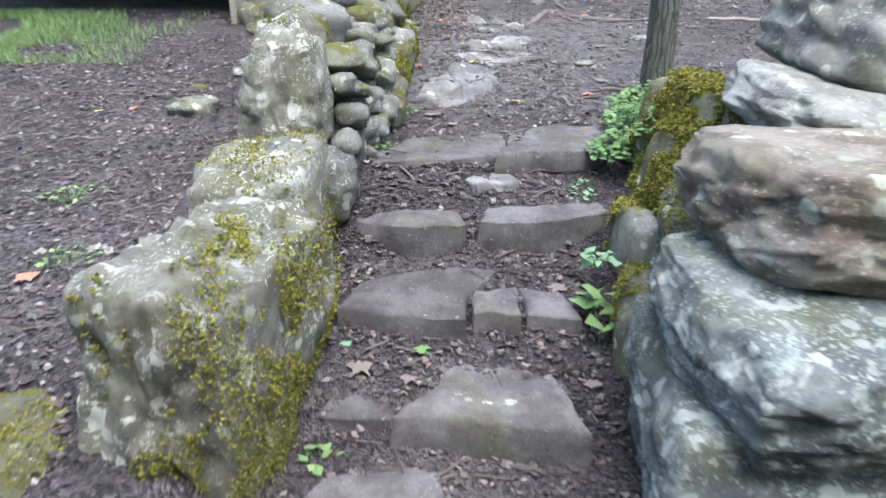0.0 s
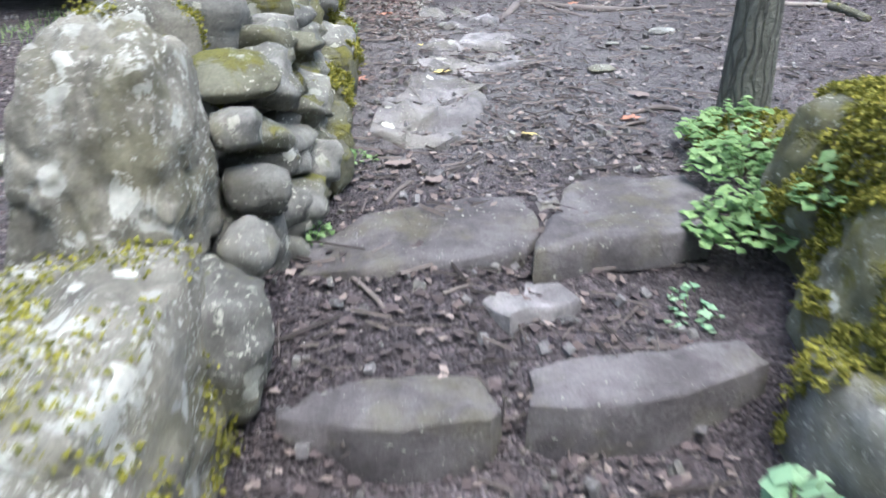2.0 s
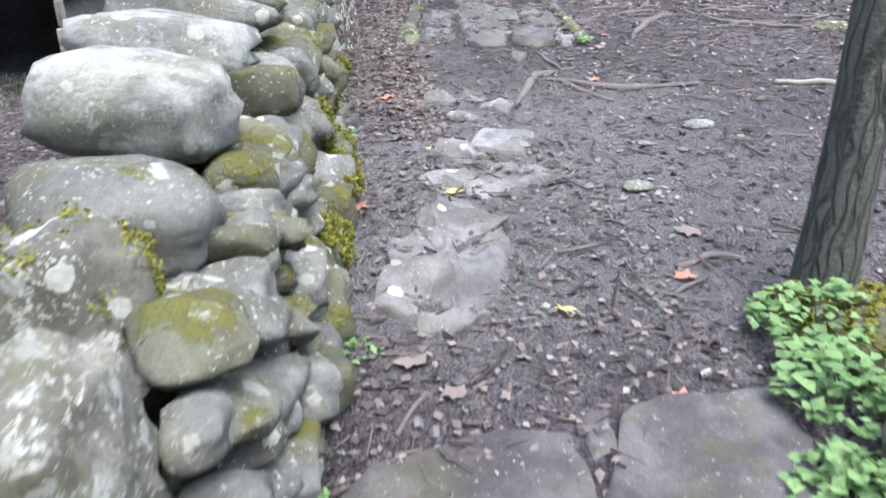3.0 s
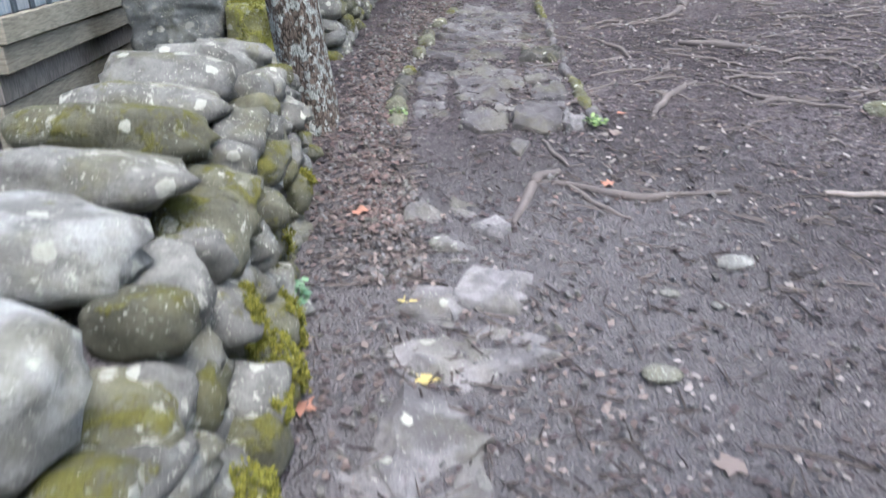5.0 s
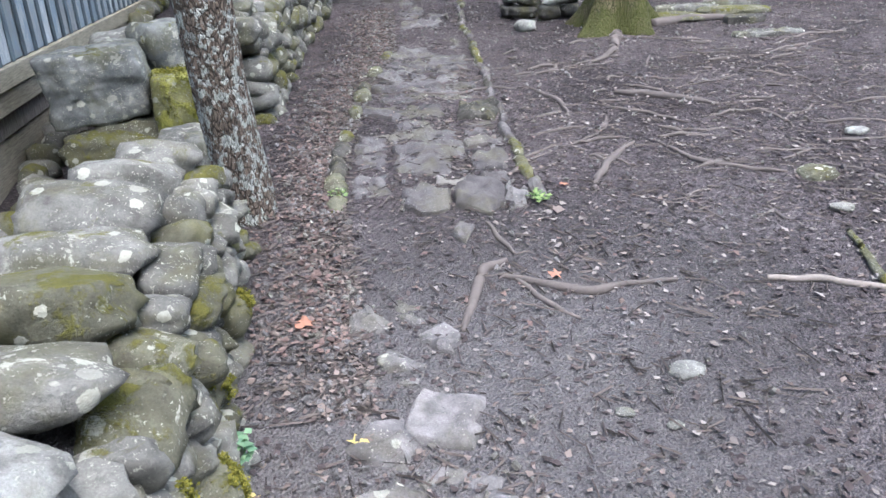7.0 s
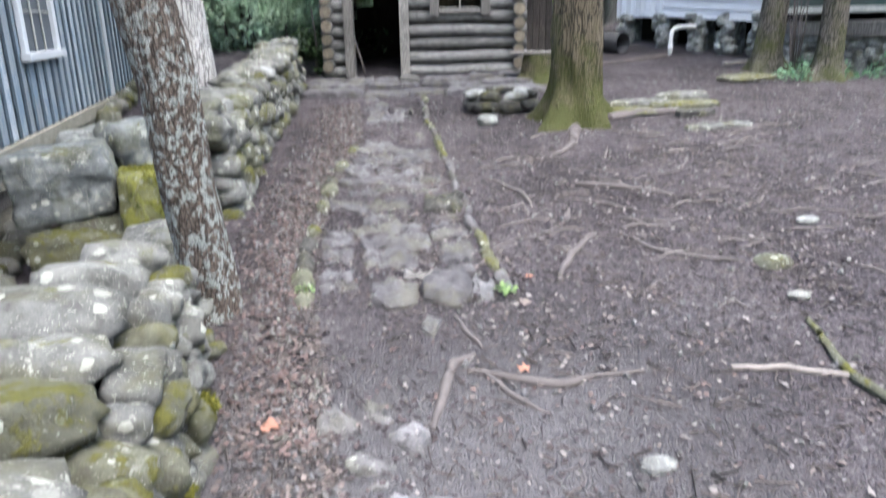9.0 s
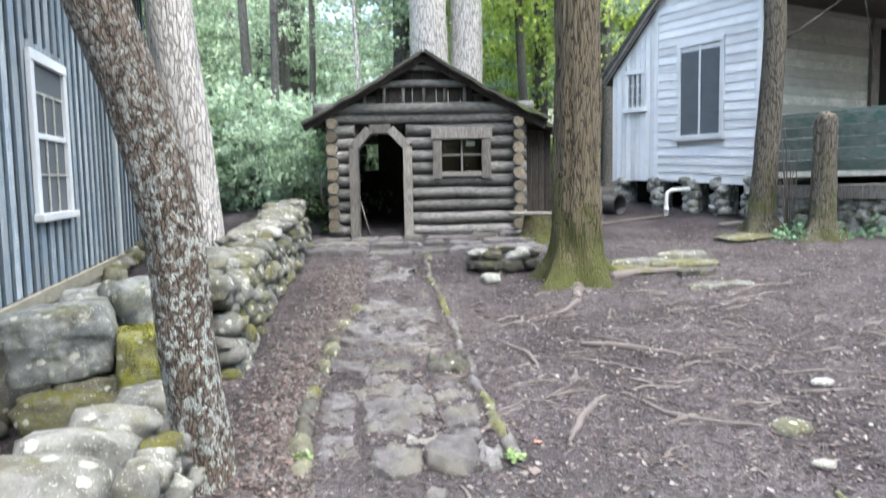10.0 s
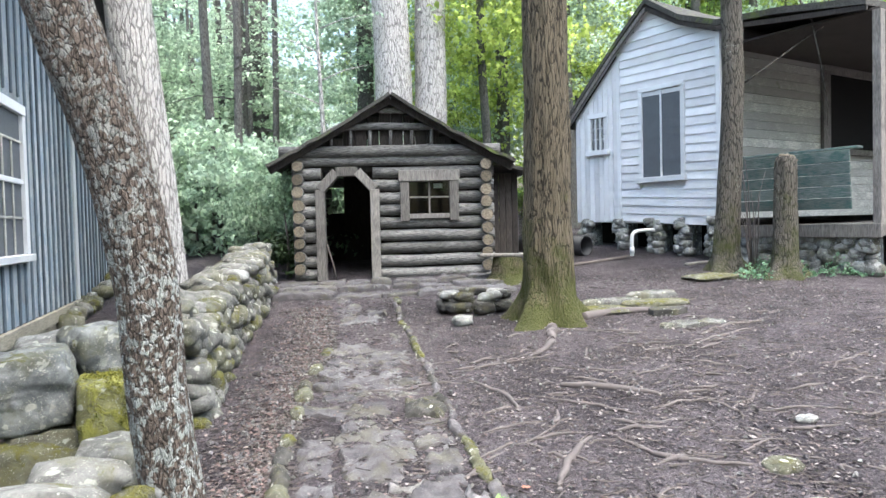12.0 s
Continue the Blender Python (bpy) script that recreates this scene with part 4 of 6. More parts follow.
v = [(BX + 0.45, 7.0, 5.45), (BX + 0.45, 17.4, 5.45), (BX - 1.8, 17.4, 7.0), (BX - 1.8, 7.0, 7.0), (BX - 4.1, 7.0, 5.45), (BX - 4.1, 17.4, 5.45)]
v += [(a, b, c + 0.1) for a, b, c in v]
child("roof", mesh("roof", v, [(0, 1, 2, 3), (3, 2, 5, 4), (6, 9, 8, 7), (9, 10, 11, 8), (0, 6, 7, 1), (4, 5, 11, 10), (0, 3, 9, 6), (3, 4, 10, 9), (1, 7, 8, 2), (2, 8, 11, 5)], SHINGLE), blue)
footing = thing("stone_footing", None, "loose row of small footing stones", "footing", kind="structure")
rng = random.Random(12)
for k in range(44):
    y = 7.4 + k * 0.21
    child("stone", rng.choice(ROCKS_SMALL), footing, at(BX + 0.1 + rng.uniform(-0.06, 0.1), y, ground_z(BX + 0.1, y) + rng.uniform(0.02, 0.12), rng.uniform(0.09, 0.16), rng.uniform(0.1, 0.16), rng.uniform(0.08, 0.15), 0, 0, rng.uniform(0, 180)))

# ---- white clapboard house with porch ----
# local frame: x along the gable wall towards the viewer, y into the house, z up from the sill
WX, WY = yard_at(4.81, 13.3)
WANG = math.degrees(VIEW) - 60
white = thing("clapboard_house", None, "white weathered clapboard house with sagging roof and porch", "house", m=pose(WX, WY, 0, 0, 0, WANG))
ROOF = [(-2.62, 4.3), (-1.2, 5.62), (-0.36, 6.3), (0.4, 5.86), (1.15, 5.58), (2.2, 5.45), (3.6, 5.3)]
SAG = 0.055


def roof_z(s):
    return float(np.interp(s, [p[0] for p in ROOF], [p[1] for p in ROOF]))


SILL = 2.32
z = SILL
k = 0
while z < 6.3:
    # boards shorten under the rake
    top = z + 0.155
    xs = [s for s in np.arange(-1.2, 1.13, 0.02) if roof_z(s) > z + 0.1]
    if xs:
        a, b = float(min(xs)), float(max(xs))
        for u, w in (((a, -0.62), (0.38, b)) if 2.98 < z + 0.1 and z < 4.62 else ((a, b),)):
            if w - u > 0.05:
                v = [(u, -0.03, z), (w, -0.03, z), (w, -0.008, top + 0.01), (u, -0.008, top + 0.01), (u, 0.01, z), (w, 0.01, z), (w, 0.01, top + 0.01), (u, 0.01, top + 0.01)]
                v = [(p, q, h - SAG * (p + 1.2) * max(0.0, 1 - (h - SILL) / 3.2)) for p, q, h in v]
                child("clapboard", mesh("clapboard", v, [(0, 1, 2, 3), (4, 7, 6, 5), (0, 4, 5, 1), (3, 2, 6, 7), (0, 3, 7, 4), (1, 5, 6, 2)], WHITE_BOARD), white)
    z = top
    k += 1
v = [(-2.36, 0.012, SILL), (1.14, 0.012, SILL - 0.12)] + [(s, 0.012, roof_z(s) - 0.08) for s in (1.14, 0.4, -0.36, -1.2, -2.36)]
v += [(a, 0.12, c) for a, b, c in v]
n = 7
child("wall", mesh("wall", v, [tuple(range(n)), tuple(range(2 * n - 1, n - 1, -1))] + [(i, i + n, (i + 1) % n + n, (i + 1) % n) for i in range(n)], WHITE_BOARD), white)
for i in range(9):
    s = -2.36 + i * 0.13
    bar("board", white, s, s + 0.122, -0.02, 0.008, SILL - 0.02, roof_z(s) - 0.1, WHITE_BOARD)
bar("corner_board", white, -1.2, -1.12, -0.04, 0.01, SILL - 0.05, 5.45, TRIM)
bar("corner_board", white, 1.06, 1.15, -0.045, 0.03, SILL - 0.05, 5.66, TRIM)


def house_window(parent, x0, x1, z0, z1, cols, rows, y=-0.05):
    w = child("window", None, parent)
    t = 0.09
    bar("jamb", w, x0 - t, x0, y, 0.0, z0, z1, TRIM)
    bar("jamb", w, x1, x1 + t, y, 0.0, z0, z1, TRIM)
    bar("head", w, x0 - t, x1 + t, y - 0.004, 0.0, z1, z1 + t, TRIM)
    bar("sill", w, x0 - t - 0.03, x1 + t + 0.03, y - 0.05, 0.0, z0 - 0.1, z0, TRIM)
    bar("pane", w, x0, x1, y + 0.03, y + 0.036, z0, z1, SCREEN)
    for i in range(1, cols):
        c = x0 + (x1 - x0) * i / cols
        bar("muntin", w, c - 0.02, c + 0.02, y + 0.005, y + 0.028, z0, z1, TRIM)
    for i in range(1, rows):
        c = z0 + (z1 - z0) * i / rows
        bar("muntin", w, x0, x1, y + 0.008, y + 0.027, c - 0.012, c + 0.012, TRIM)


house_window(white, -0.56, 0.32, 3.12, 4.72, 2, 1)
house_window(white, -1.9, -1.52, 3.75, 4.4, 3, 3)
# porch side: recessed grey wall, porch shade in its paint, teal rail boards, deck
z = SILL
while z < 5.6:
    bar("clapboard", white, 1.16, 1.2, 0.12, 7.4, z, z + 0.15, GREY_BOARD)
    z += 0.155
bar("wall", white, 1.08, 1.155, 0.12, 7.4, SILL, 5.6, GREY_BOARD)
dw = child("window", None, white)
bar("jamb", dw, 1.2, 1.27, 2.95, 3.2, 2.5, 5.1, PLANK)
bar("pane", dw, 1.2, 1.215, 3.2, 5.8, 3.62, 5.05, UNLIT)
bar("head", dw, 1.2, 1.27, 3.0, 5.95, 5.05, 5.2, PLANK)
bar("sill", dw, 1.2, 1.3, 3.2, 5.85, 3.5, 3.62, PLANK)
bar("deck", white, 1.2, 3.76, -0.05, 7.4, SILL - 0.3, SILL - 0.14, PLANK)
bar("fascia", white, 1.2, 3.76, -0.1, -0.052, SILL - 0.32, SILL - 0.12, PLANK)
rail = child("railing", None, white)
for i in range(5):
    bar("rail_board", rail, 1.5, 3.42, 0.0 + 0.004 * (i % 2), 0.03, SILL + 0.1 + 0.17 * i, SILL + 0.1 + 0.17 * i + 0.163, GREEN_BOARD, pose(0, -0.06, 0, 4, 0, 0))
bar("rail_cap", rail, 1.46, 3.45, -0.12, 0.04, SILL + 0.96, SILL + 1.0, GREEN_BOARD)
bar("post", white, 3.62, 3.74, -0.04, 0.09, SILL - 0.14, 5.2, PLANK)
bar("post", white, 3.5, 3.62, 7.1, 7.24, SILL - 0.14, 5.2, PLANK)
bar("porch_ceiling", white, 1.2, 3.7, 0.0, 7.4, 5.2, 5.24, PLANK_DARK)
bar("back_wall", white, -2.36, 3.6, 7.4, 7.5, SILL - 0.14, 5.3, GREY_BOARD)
bar("end_wall", white, -2.36, -2.28, 0.13, 7.4, SILL, 4.4, WHITE_BOARD)
v, f = [], []
for up in (0, 1):
    for j in range(9):
        yy = -0.16 + 8.0 * j / 8
        for s, zz in ROOF:
            v.append((s, yy + 0.05 * noise.noise(Vector((s * 3, j, 0))) * (j == 0), zz + 0.1 * up - 0.03 * math.sin(s * 2.2 + j)))
n = len(ROOF)
st = 9 * n
for j in range(8):
    for i in range(n - 1):
        q = (j * n + i, j * n + i + 1, (j + 1) * n + i + 1, (j + 1) * n + i)
        f += [q, tuple(st + c for c in q[::-1])]
for i in range(n - 1):
    for j in (0, 8):
        f.append((j * n + i, j * n + i + 1, st + j * n + i + 1, st + j * n + i))
for j in range(8):
    for i in (0, n - 1):
        f.append((j * n + i, (j + 1) * n + i, st + (j + 1) * n + i, st + j * n + i))
child("roof", mesh("roof", v, f, SHINGLE), white)
for (s0, z0), (s1, z1) in zip(ROOF, ROOF[1:]):
    plank_between("rake_board", white, (s0, z0 - 0.07), (s1, z1 - 0.07), 0.08, -0.15, -0.11, PLANK if s1 < 0 else PLANK_DARK)
    plank_between("soffit", white, (s0, z0 - 0.03), (s1, z1 - 0.03), 0.03, -0.11, 0.0, TRIM if s1 < 0 else PLANK_DARK)
pier_rng = random.Random(2)
for s in (-2.1, -1.15, -0.3, 0.35, 1.0):
    pier = child("pier", None, white)
    gz = ground_z(*(white.matrix_world @ Vector((s, 0.1, 0))).xy)
    for k in range(14):
        child("stone", pier_rng.choice(ROCKS_PALE), pier, at(s + pier_rng.uniform(-0.12, 0.12), -0.02 + pier_rng.uniform(-0.03, 0.06), gz + (SILL - gz) * (k + 0.5) / 14, 0.12, 0.11, 0.08, 0, 0, pier_rng.uniform(0, 180)))
    child("mortar_core", box_data("mortar_core", s - 0.15, s + 0.15, 0.02, 0.3, gz - 0.2, SILL - 0.03, STONE_BLUE), pier)
# black sheet painted as the shade under the floor
bar("crawl_space", white, -2.36, 1.15, 0.6, 0.65, 0.9, SILL - 0.02, UNLIT)
pf = child("porch_footing", None, white)
for k in range(150):
    s, h = 1.3 + 2.3 * pier_rng.random(), pier_rng.random()
    gz = ground_z(*(white.matrix_world @ Vector((s, 0.0, 0))).xy)
    child("stone", pier_rng.choice(ROCKS_PALE + ROCKS_SMALL[:2]), pf, at(s, 0.03 + pier_rng.uniform(-0.03, 0.05), gz + (SILL - 0.26 - gz) * h, pier_rng.uniform(0.09, 0.16), 0.1, pier_rng.uniform(0.07, 0.12), 0, pier_rng.uniform(-20, 20), 0))
bar("mortar_core", pf, 1.2, 3.6, 0.1, 0.3, 0.7, SILL - 0.21, STONE_BLUE)


# ---- trees ----
def tree(name, ctrl, bark, label, seg=40, rings=70, ridge=0.07, freq=9, flare=0.0, seed=0.0, category="tree", group=""):
    base = Vector(ctrl[0][:3])
    pts, rad = smooth_path([(a - base.x, b - base.y, c - base.z, d) for a, b, c, d in ctrl], rings)
    t = thing(name, None, label, category, group, m=Matrix.Translation(base))
    child("trunk", tube_data("trunk", pts, rad, bark, seg, ridge, freq, seed, flare), t)
    return t


def crown_data(seed, rx, rz, leaves, size, material, clumps=26, flatten=1.0):
    """Leaves gathered in clumps about an uneven crown, with gaps."""
    rng = random.Random(seed)
    spots = []
    for c in range(clumps):
        d = Vector((rng.gauss(0, 1), rng.gauss(0, 1), rng.gauss(0, 1))).normalized() * rng.uniform(0.25, 1.0)
        cc = Vector((d.x * rx, d.y * rx, d.z * rz))
        cr = rng.uniform(0.2, 0.42) * rx
        for k in range(leaves // clumps):
            g = Vector((rng.gauss(0, 0.5), rng.gauss(0, 0.5), rng.gauss(0, 0.28 * flatten)))
            spots.append(cc + g * cr)
    return leaves_data("crown", spots, material, size, 0.2, rng, simple=True)


def limbs(parent, top, n, length, bark, rng, z0=0.6):
    for k in range(n):
        a = rng.uniform(0, 6.28)
        z = top * rng.uniform(z0, 0.98)
        ln = length * rng.uniform(0.6, 1.1)
        pts = [(math.cos(a) * ln * f, math.sin(a) * ln * f, z + ln * (0.35 * f + 0.1 * math.sin(3 * f + k))) for f in (0, 0.33, 0.66, 1)]
        child("limb", tube_data("limb", pts, [0.06 * length / 2, 0.04 * length / 2, 0.025 * length / 2, 0.008], bark, 7), parent)


rng = random.Random(21)
HIGH = [crown_data(100 + i, 2.6, 1.7, 2600, 0.24, FOLIAGE, 22) for i in range(2)]
zb = ground_z(-0.29, 7.38)
leaning = tree("leaning_tree", [(-0.29, 7.38, zb - 0.1, 0.165), (-0.3, 7.38, zb + 0.2, 0.145), (-0.35, 7.35, zb + 0.75, 0.133), (-0.38, 7.33, zb + 1.3, 0.136), (-0.5, 7.3, zb + 1.9, 0.142), (-0.7, 7.26, zb + 2.55, 0.143), (-0.9, 7.22, zb + 3.3, 0.135), (-1.1, 7.1, zb + 5.0, 0.11), (-1.3, 7.0, zb + 8.0, 0.07)], BARK_A, "leaning tree with rough lichen-spotted brown bark", 64, 140, 0.11, 8, 0.1, 1.0)
limbs(leaning, 7.6, 6, 2.0, BARK_A, rng)
child("crown", HIGH[0], leaning, pose(-1.2, -0.2, 8.6))

x, y = yard_at(-3.06, 9.4)
zb = ground_z(x, y)
pale = tree("pale_tree", [(x, y, zb - 0.1, 0.33), (x - 0.08, y, zb + 1.5, 0.28), (x - 0.3, y, zb + 4, 0.27), (x - 0.5, y, zb + 8, 0.22), (x - 0.6, y, zb + 14, 0.1)], BARK_PALE, "tall tree with pale peeling bark behind the wall", 40, 90, 0.06, 7, 0.4, 2.0)
limbs(pale, 13, 7, 2.6, BARK_PALE, rng)
child("crown", HIGH[1], pale, pose(-0.4, 0, 14.0))

x, y = yard_at(1.63, 8.75)
zb = ground_z(x, y)
big = tree("big_tree", [(x, y, zb - 0.12, 0.33), (x, y, zb + 0.35, 0.31), (x, y, zb + 1.0, 0.29), (x + 0.02, y, zb + 2.5, 0.265), (x + 0.0, y, zb + 5, 0.25), (x, y, zb + 9, 0.2), (x, y, zb + 15, 0.08)], BARK_B, "big straight tree with furrowed bark and mossy roots", 64, 140, 0.1, 11, 0.6, 3.0)
limbs(big, 14, 8, 2.8, BARK_B, rng)
child("crown", HIGH[0], big, pose(0, 0, 15.0))

x, y = yard_at(4.98, 11.3)
zb = ground_z(x, y)
slim = tree("slim_tree", [(x, y, zb - 0.1, 0.25), (x, y, zb + 0.4, 0.2), (x + 0.07, y, zb + 1.4, 0.175), (x + 0.15, y, zb + 3, 0.16), (x + 0.12, y, zb + 5, 0.15), (x + 0.1, y, zb + 9, 0.12), (x + 0.1, y, zb + 13, 0.05)], BARK_C, "slim grey-barked tree with dead twigs and mossy foot", 44, 110, 0.09, 9, 0.5, 4.0)
child("dead_branch", tube_data("dead_branch", [(0.12, 0, 2.9), (0.55, -0.3, 3.25), (1.0, -0.5, 3.6), (1.5, -0.7, 3.95)], [0.018, 0.014, 0.01, 0.005], BARK_C, 7), slim)
child("dead_branch", tube_data("dead_branch", [(0.9, -0.45, 4.4), (1.1, -0.6, 3.9), (1.2, -0.65, 3.3), (1.3, -0.7, 2.6), (1.28, -0.7, 2.3)], [0.018, 0.016, 0.012, 0.008, 0.005], BARK_C, 7), slim)
child("dead_branch", tube_data("dead_branch", [(0.12, 0, 4.5), (0.5, -0.2, 4.5), (0.9, -0.45, 4.4)], [0.024, 0.02, 0.018], BARK_C, 7), slim)
limbs(slim, 12, 6, 2.0, BARK_C, rng)
child("crown", HIGH[1], slim, pose(0, 0, 13.0))

x, y = yard_at(5.55, 10.6)
zb = ground_z(x, y)
snag = tree("broken_snag", [(x, y, zb - 0.1, 0.23), (x, y, zb + 0.3, 0.185), (x, y, zb + 1.0, 0.16), (x + 0.02, y, zb + 1.62, 0.155), (x + 0.03, y, zb + 1.75, 0.12)], BARK_C, "broken dead trunk with pale splintered top", 36, 50, 0.1, 8, 0.4, 5.0, "snag")
child("splintered_top", rock_data("splintered_top", 88, LOG_END, 3, 0.2, 0.4, 0.3), snag, at(0.03, 0, 1.8, 0.12, 0.11, 0.1))

x, y = yard_at(1.55, 11.5)
zb = ground_z(x, y)
stump = tree("cut_stump", [(x, y, zb - 0.1, 0.3), (x, y, zb + 0.12, 0.25), (x, y, zb + 0.3, 0.22), (x, y, zb + 0.36, 0.21)], BARK_B, "low sawn stump with mossy roots beside the cabin", 32, 16, 0.12, 7, 0.22, 6.0, "stump")
thing("plank_seat", box_data("plank_seat", -0.55, 0.75, -0.16, 0.16, 0, 0.05, PLANK, 0.012), "grey plank lying on the cut stump", "plank", m=pose(x + 0.1, y, zb + 0.365, 0, 1, -12))

for a, d, rr, dx in ((-0.12, 17.0, 0.46, -0.15), (0.62, 17.2, 0.4, 0.12)):
    x, y = yard_at(a, d)
    zb = ground_z(x, y)
    t = tree("grey_tree", [(x, y, zb - 0.1, rr * 1.3), (x, y, zb + 1, rr), (x + dx * 0.5, y, zb + 4, rr * 0.9), (x + dx, y, zb + 9, rr * 0.75), (x + dx, y, zb + 17, rr * 0.3)], BARK_PALE, "large twin grey trunk behind the log cabin", 40, 60, 0.05, 7, 0.5, a, "tree", "twin trees behind the cabin")
    child("crown", HIGH[0], t, pose(dx, 0, 16))

# slim post by the top step
zb = ground_z(1.19, 4.1)
tree("sapling_post", [(1.19, 4.1, zb - 0.1, 0.1), (1.19, 4.1, zb + 0.15, 0.088), (1.19, 4.1, zb + 0.5, 0.075), (1.18, 4.11, zb + 1.2, 0.066), (1.16, 4.12, zb + 2.4, 0.055)], BARK_POST, "dark grey bare upright trunk beside the top step", 24, 40, 0.08, 6, 0.15, 9.0, "trunk")

# ---- forest ----
# unseen trees added behind the walk to block light and shade the yard
SHADE = [crown_data(400 + i, 3.2, 3.4, 2200, 0.42, FOLIAGE, 40) for i in range(2)]
BACK_TRUNK = tube_data("trunk", *smooth_path([(0, 0, -0.3, 0.3), (0.05, 0, 1, 0.22), (0.1, 0.1, 6, 0.18), (0.2, 0, 16, 0.05)], 16), BARK_FAR, 10, 0.05, 6, 1)
rng = random.Random(33)
for k in range(20):
    x, y = -22 + 44 * ((k % 10) + rng.uniform(0.2, 0.8)) / 10, -11 - 6.0 * (k // 10) + rng.uniform(-1.5, 1.5)
    t = thing("forest_tree", None, "unseen broadleaf tree added behind the yard for shade", "tree", "forest trees", m=pose(x, y, ground_z(x, y), 0, 0, rng.uniform(0, 360)))
    child("trunk", BACK_TRUNK, t)
    child("crown", SHADE[k % 2], t, pose(0, 0, rng.uniform(6, 8)))
    child("crown", SHADE[(k + 1) % 2], t, pose(0, 0, rng.uniform(11.5, 14)))
rng = random.Random(40)
KINDS = [(crown_data(200 + i, 2.5, 3.6, 6500 if i > 1 else 4600, 0.13 if i > 1 else 0.17, m, 44 if i < 2 else 80, 1.0 if i < 2 else 0.3), m) for i, m in enumerate((FOLIAGE, FOLIAGE_LIGHT, FOLIAGE_COOL, FOLIAGE_COOL))]
SHRUBS = [crown_data(300 + i, 1.2, 1.1, 3200, 0.1, m, 30, 0.6) for i, m in enumerate((FOLIAGE_LIGHT, FOLIAGE_COOL, FOLIAGE))]
TRUNKS = [tube_data("trunk", *smooth_path([(0, 0, -0.3, 0.24), (0.05, 0, 1, 0.17), (0.1 + 0.1 * i, 0.1, 5, 0.14), (0.2, 0.1 * i, 10, 0.1), (0.2, 0, 15, 0.04)], 24), BARK_FAR, 12, 0.06, 6, i) for i in range(3)]
count = 0
while count < 111:
    d = rng.uniform(18.5, 48)
    a = rng.uniform(-0.85, 0.85) * d
    x, y = yard_at(a, d)
    local = white.matrix_world.inverted() @ Vector((x, y, 0))
    if count > 104:
        d = rng.uniform(21, 44)
        x, y = yard_at(rng.uniform(-0.62, -0.02) * d, d)
        a = -0.3 * d
        local = white.matrix_world.inverted() @ Vector((x, y, 0))
    if -4 < local.x < 5 and -2.5 < local.y < 9.5 or (x < -1.0 and y < 16.5 and x > -7):
        continue
    side = a / d
    k = rng.choice((2, 3, 2, 3)) if side < -0.02 else rng.choice((0, 1, 1, 2))
    zb = ground_z(x, y)
    label = ("broadleaf forest tree with green leaves", "slender forest tree with yellow-green leaves", "dusky hemlock tree with feathery foliage", "dusky hemlock tree with feathery foliage")[k]
    t = thing("forest_tree", None, label, "tree", "forest trees", m=pose(x, y, zb, 0, 0, rng.uniform(0, 360)))
    s = rng.uniform(0.7, 1.6)
    child("trunk", TRUNKS[count % 3], t, Matrix.Diagonal((s, s, 1, 1)))
    child("crown", KINDS[k][0], t, at(0.1, 0, rng.uniform(4.2, 7.0), 1, 1, rng.uniform(0.9, 1.3)))
    if rng.random() < (0.3 if side < -0.1 else 0.75):
        child("crown", KINDS[k][0], t, at(0.1, 0, rng.uniform(10.5, 13.5), 1.1, 1.1, 1.0, 0, 0, 90))
    count += 1
for k in range(16):
    d = rng.uniform(15.5, 30)
    x, y = yard_at(rng.uniform(-0.4, -0.1) * d, d)
    if x < 0.2 and y < 17:
        continue
    t = thing("slender_tree", None, "thin straight dark trunk with sparse drooping boughs", "tree", "slender forest trees", m=pose(x, y, ground_z(x, y), 0, 0, rng.uniform(0, 360)))
    w = rng.uniform(0.3, 0.75)
    child("trunk", TRUNKS[k % 3], t, Matrix.Diagonal((w, w, 1.1, 1)))
    for j in range(7):
        z, a, ln = rng.uniform(1.2, 9.0), rng.uniform(0, 6.28), rng.uniform(0.6, 1.6)
        child("bough", tube_data("bough", [(0.05, 0, z), (ln * 0.5 * math.cos(a), ln * 0.5 * math.sin(a), z + 0.1), (ln * math.cos(a), ln * math.sin(a), z - 0.08)], [0.018, 0.012, 0.004], BARK_FAR, 5), t)
STEM = tube_data("stem", [(0, 0, -0.2), (0.05, 0, 0.5), (0, 0.05, 1.1)], [0.03, 0.025, 0.01], TWIG, 7)
count = 0
while count < 100:
    d = rng.uniform(16.5, 40)
    a = rng.uniform(-0.75, 0.75) * d if count < 70 else rng.uniform(-0.4, -0.1) * d
    x, y = yard_at(a, d)
    local = white.matrix_world.inverted() @ Vector((x, y, 0))
    if -3.6 < local.x < 5 and -2 < local.y < 9.5 or (x < 0.3 and y < 16.0):
        continue
    k = 1 if a / d < -0.03 else rng.choice((0, 0, 2))
    s = rng.uniform(0.7, 1.7)
    b = thing("understorey_shrub", None, "airy green understorey shrub", "shrub", "understorey shrubs", m=at(x, y, ground_z(x, y), s, s, s, 0, 0, rng.uniform(0, 360)))
    child("stem", STEM, b)
    child("crown", SHRUBS[k], b, pose(0, 0, 0.95))
    count += 1

for k in range(12):
    x, y = yard_at(-3.3 + 0.13 * k + rng.uniform(-0.15, 0.15), 14.0 + rng.uniform(0, 3.2))
    s = rng.uniform(0.7, 1.3)
    b = thing("understorey_shrub", None, "airy green understorey shrub", "shrub", "understorey shrubs", m=at(x, y, ground_z(x, y), s * 0.8, s * 0.8, s, 0, 0, rng.uniform(0, 360)))
    child("stem", STEM, b)
    child("crown", SHRUBS[1], b, pose(0, 0, 0.95))

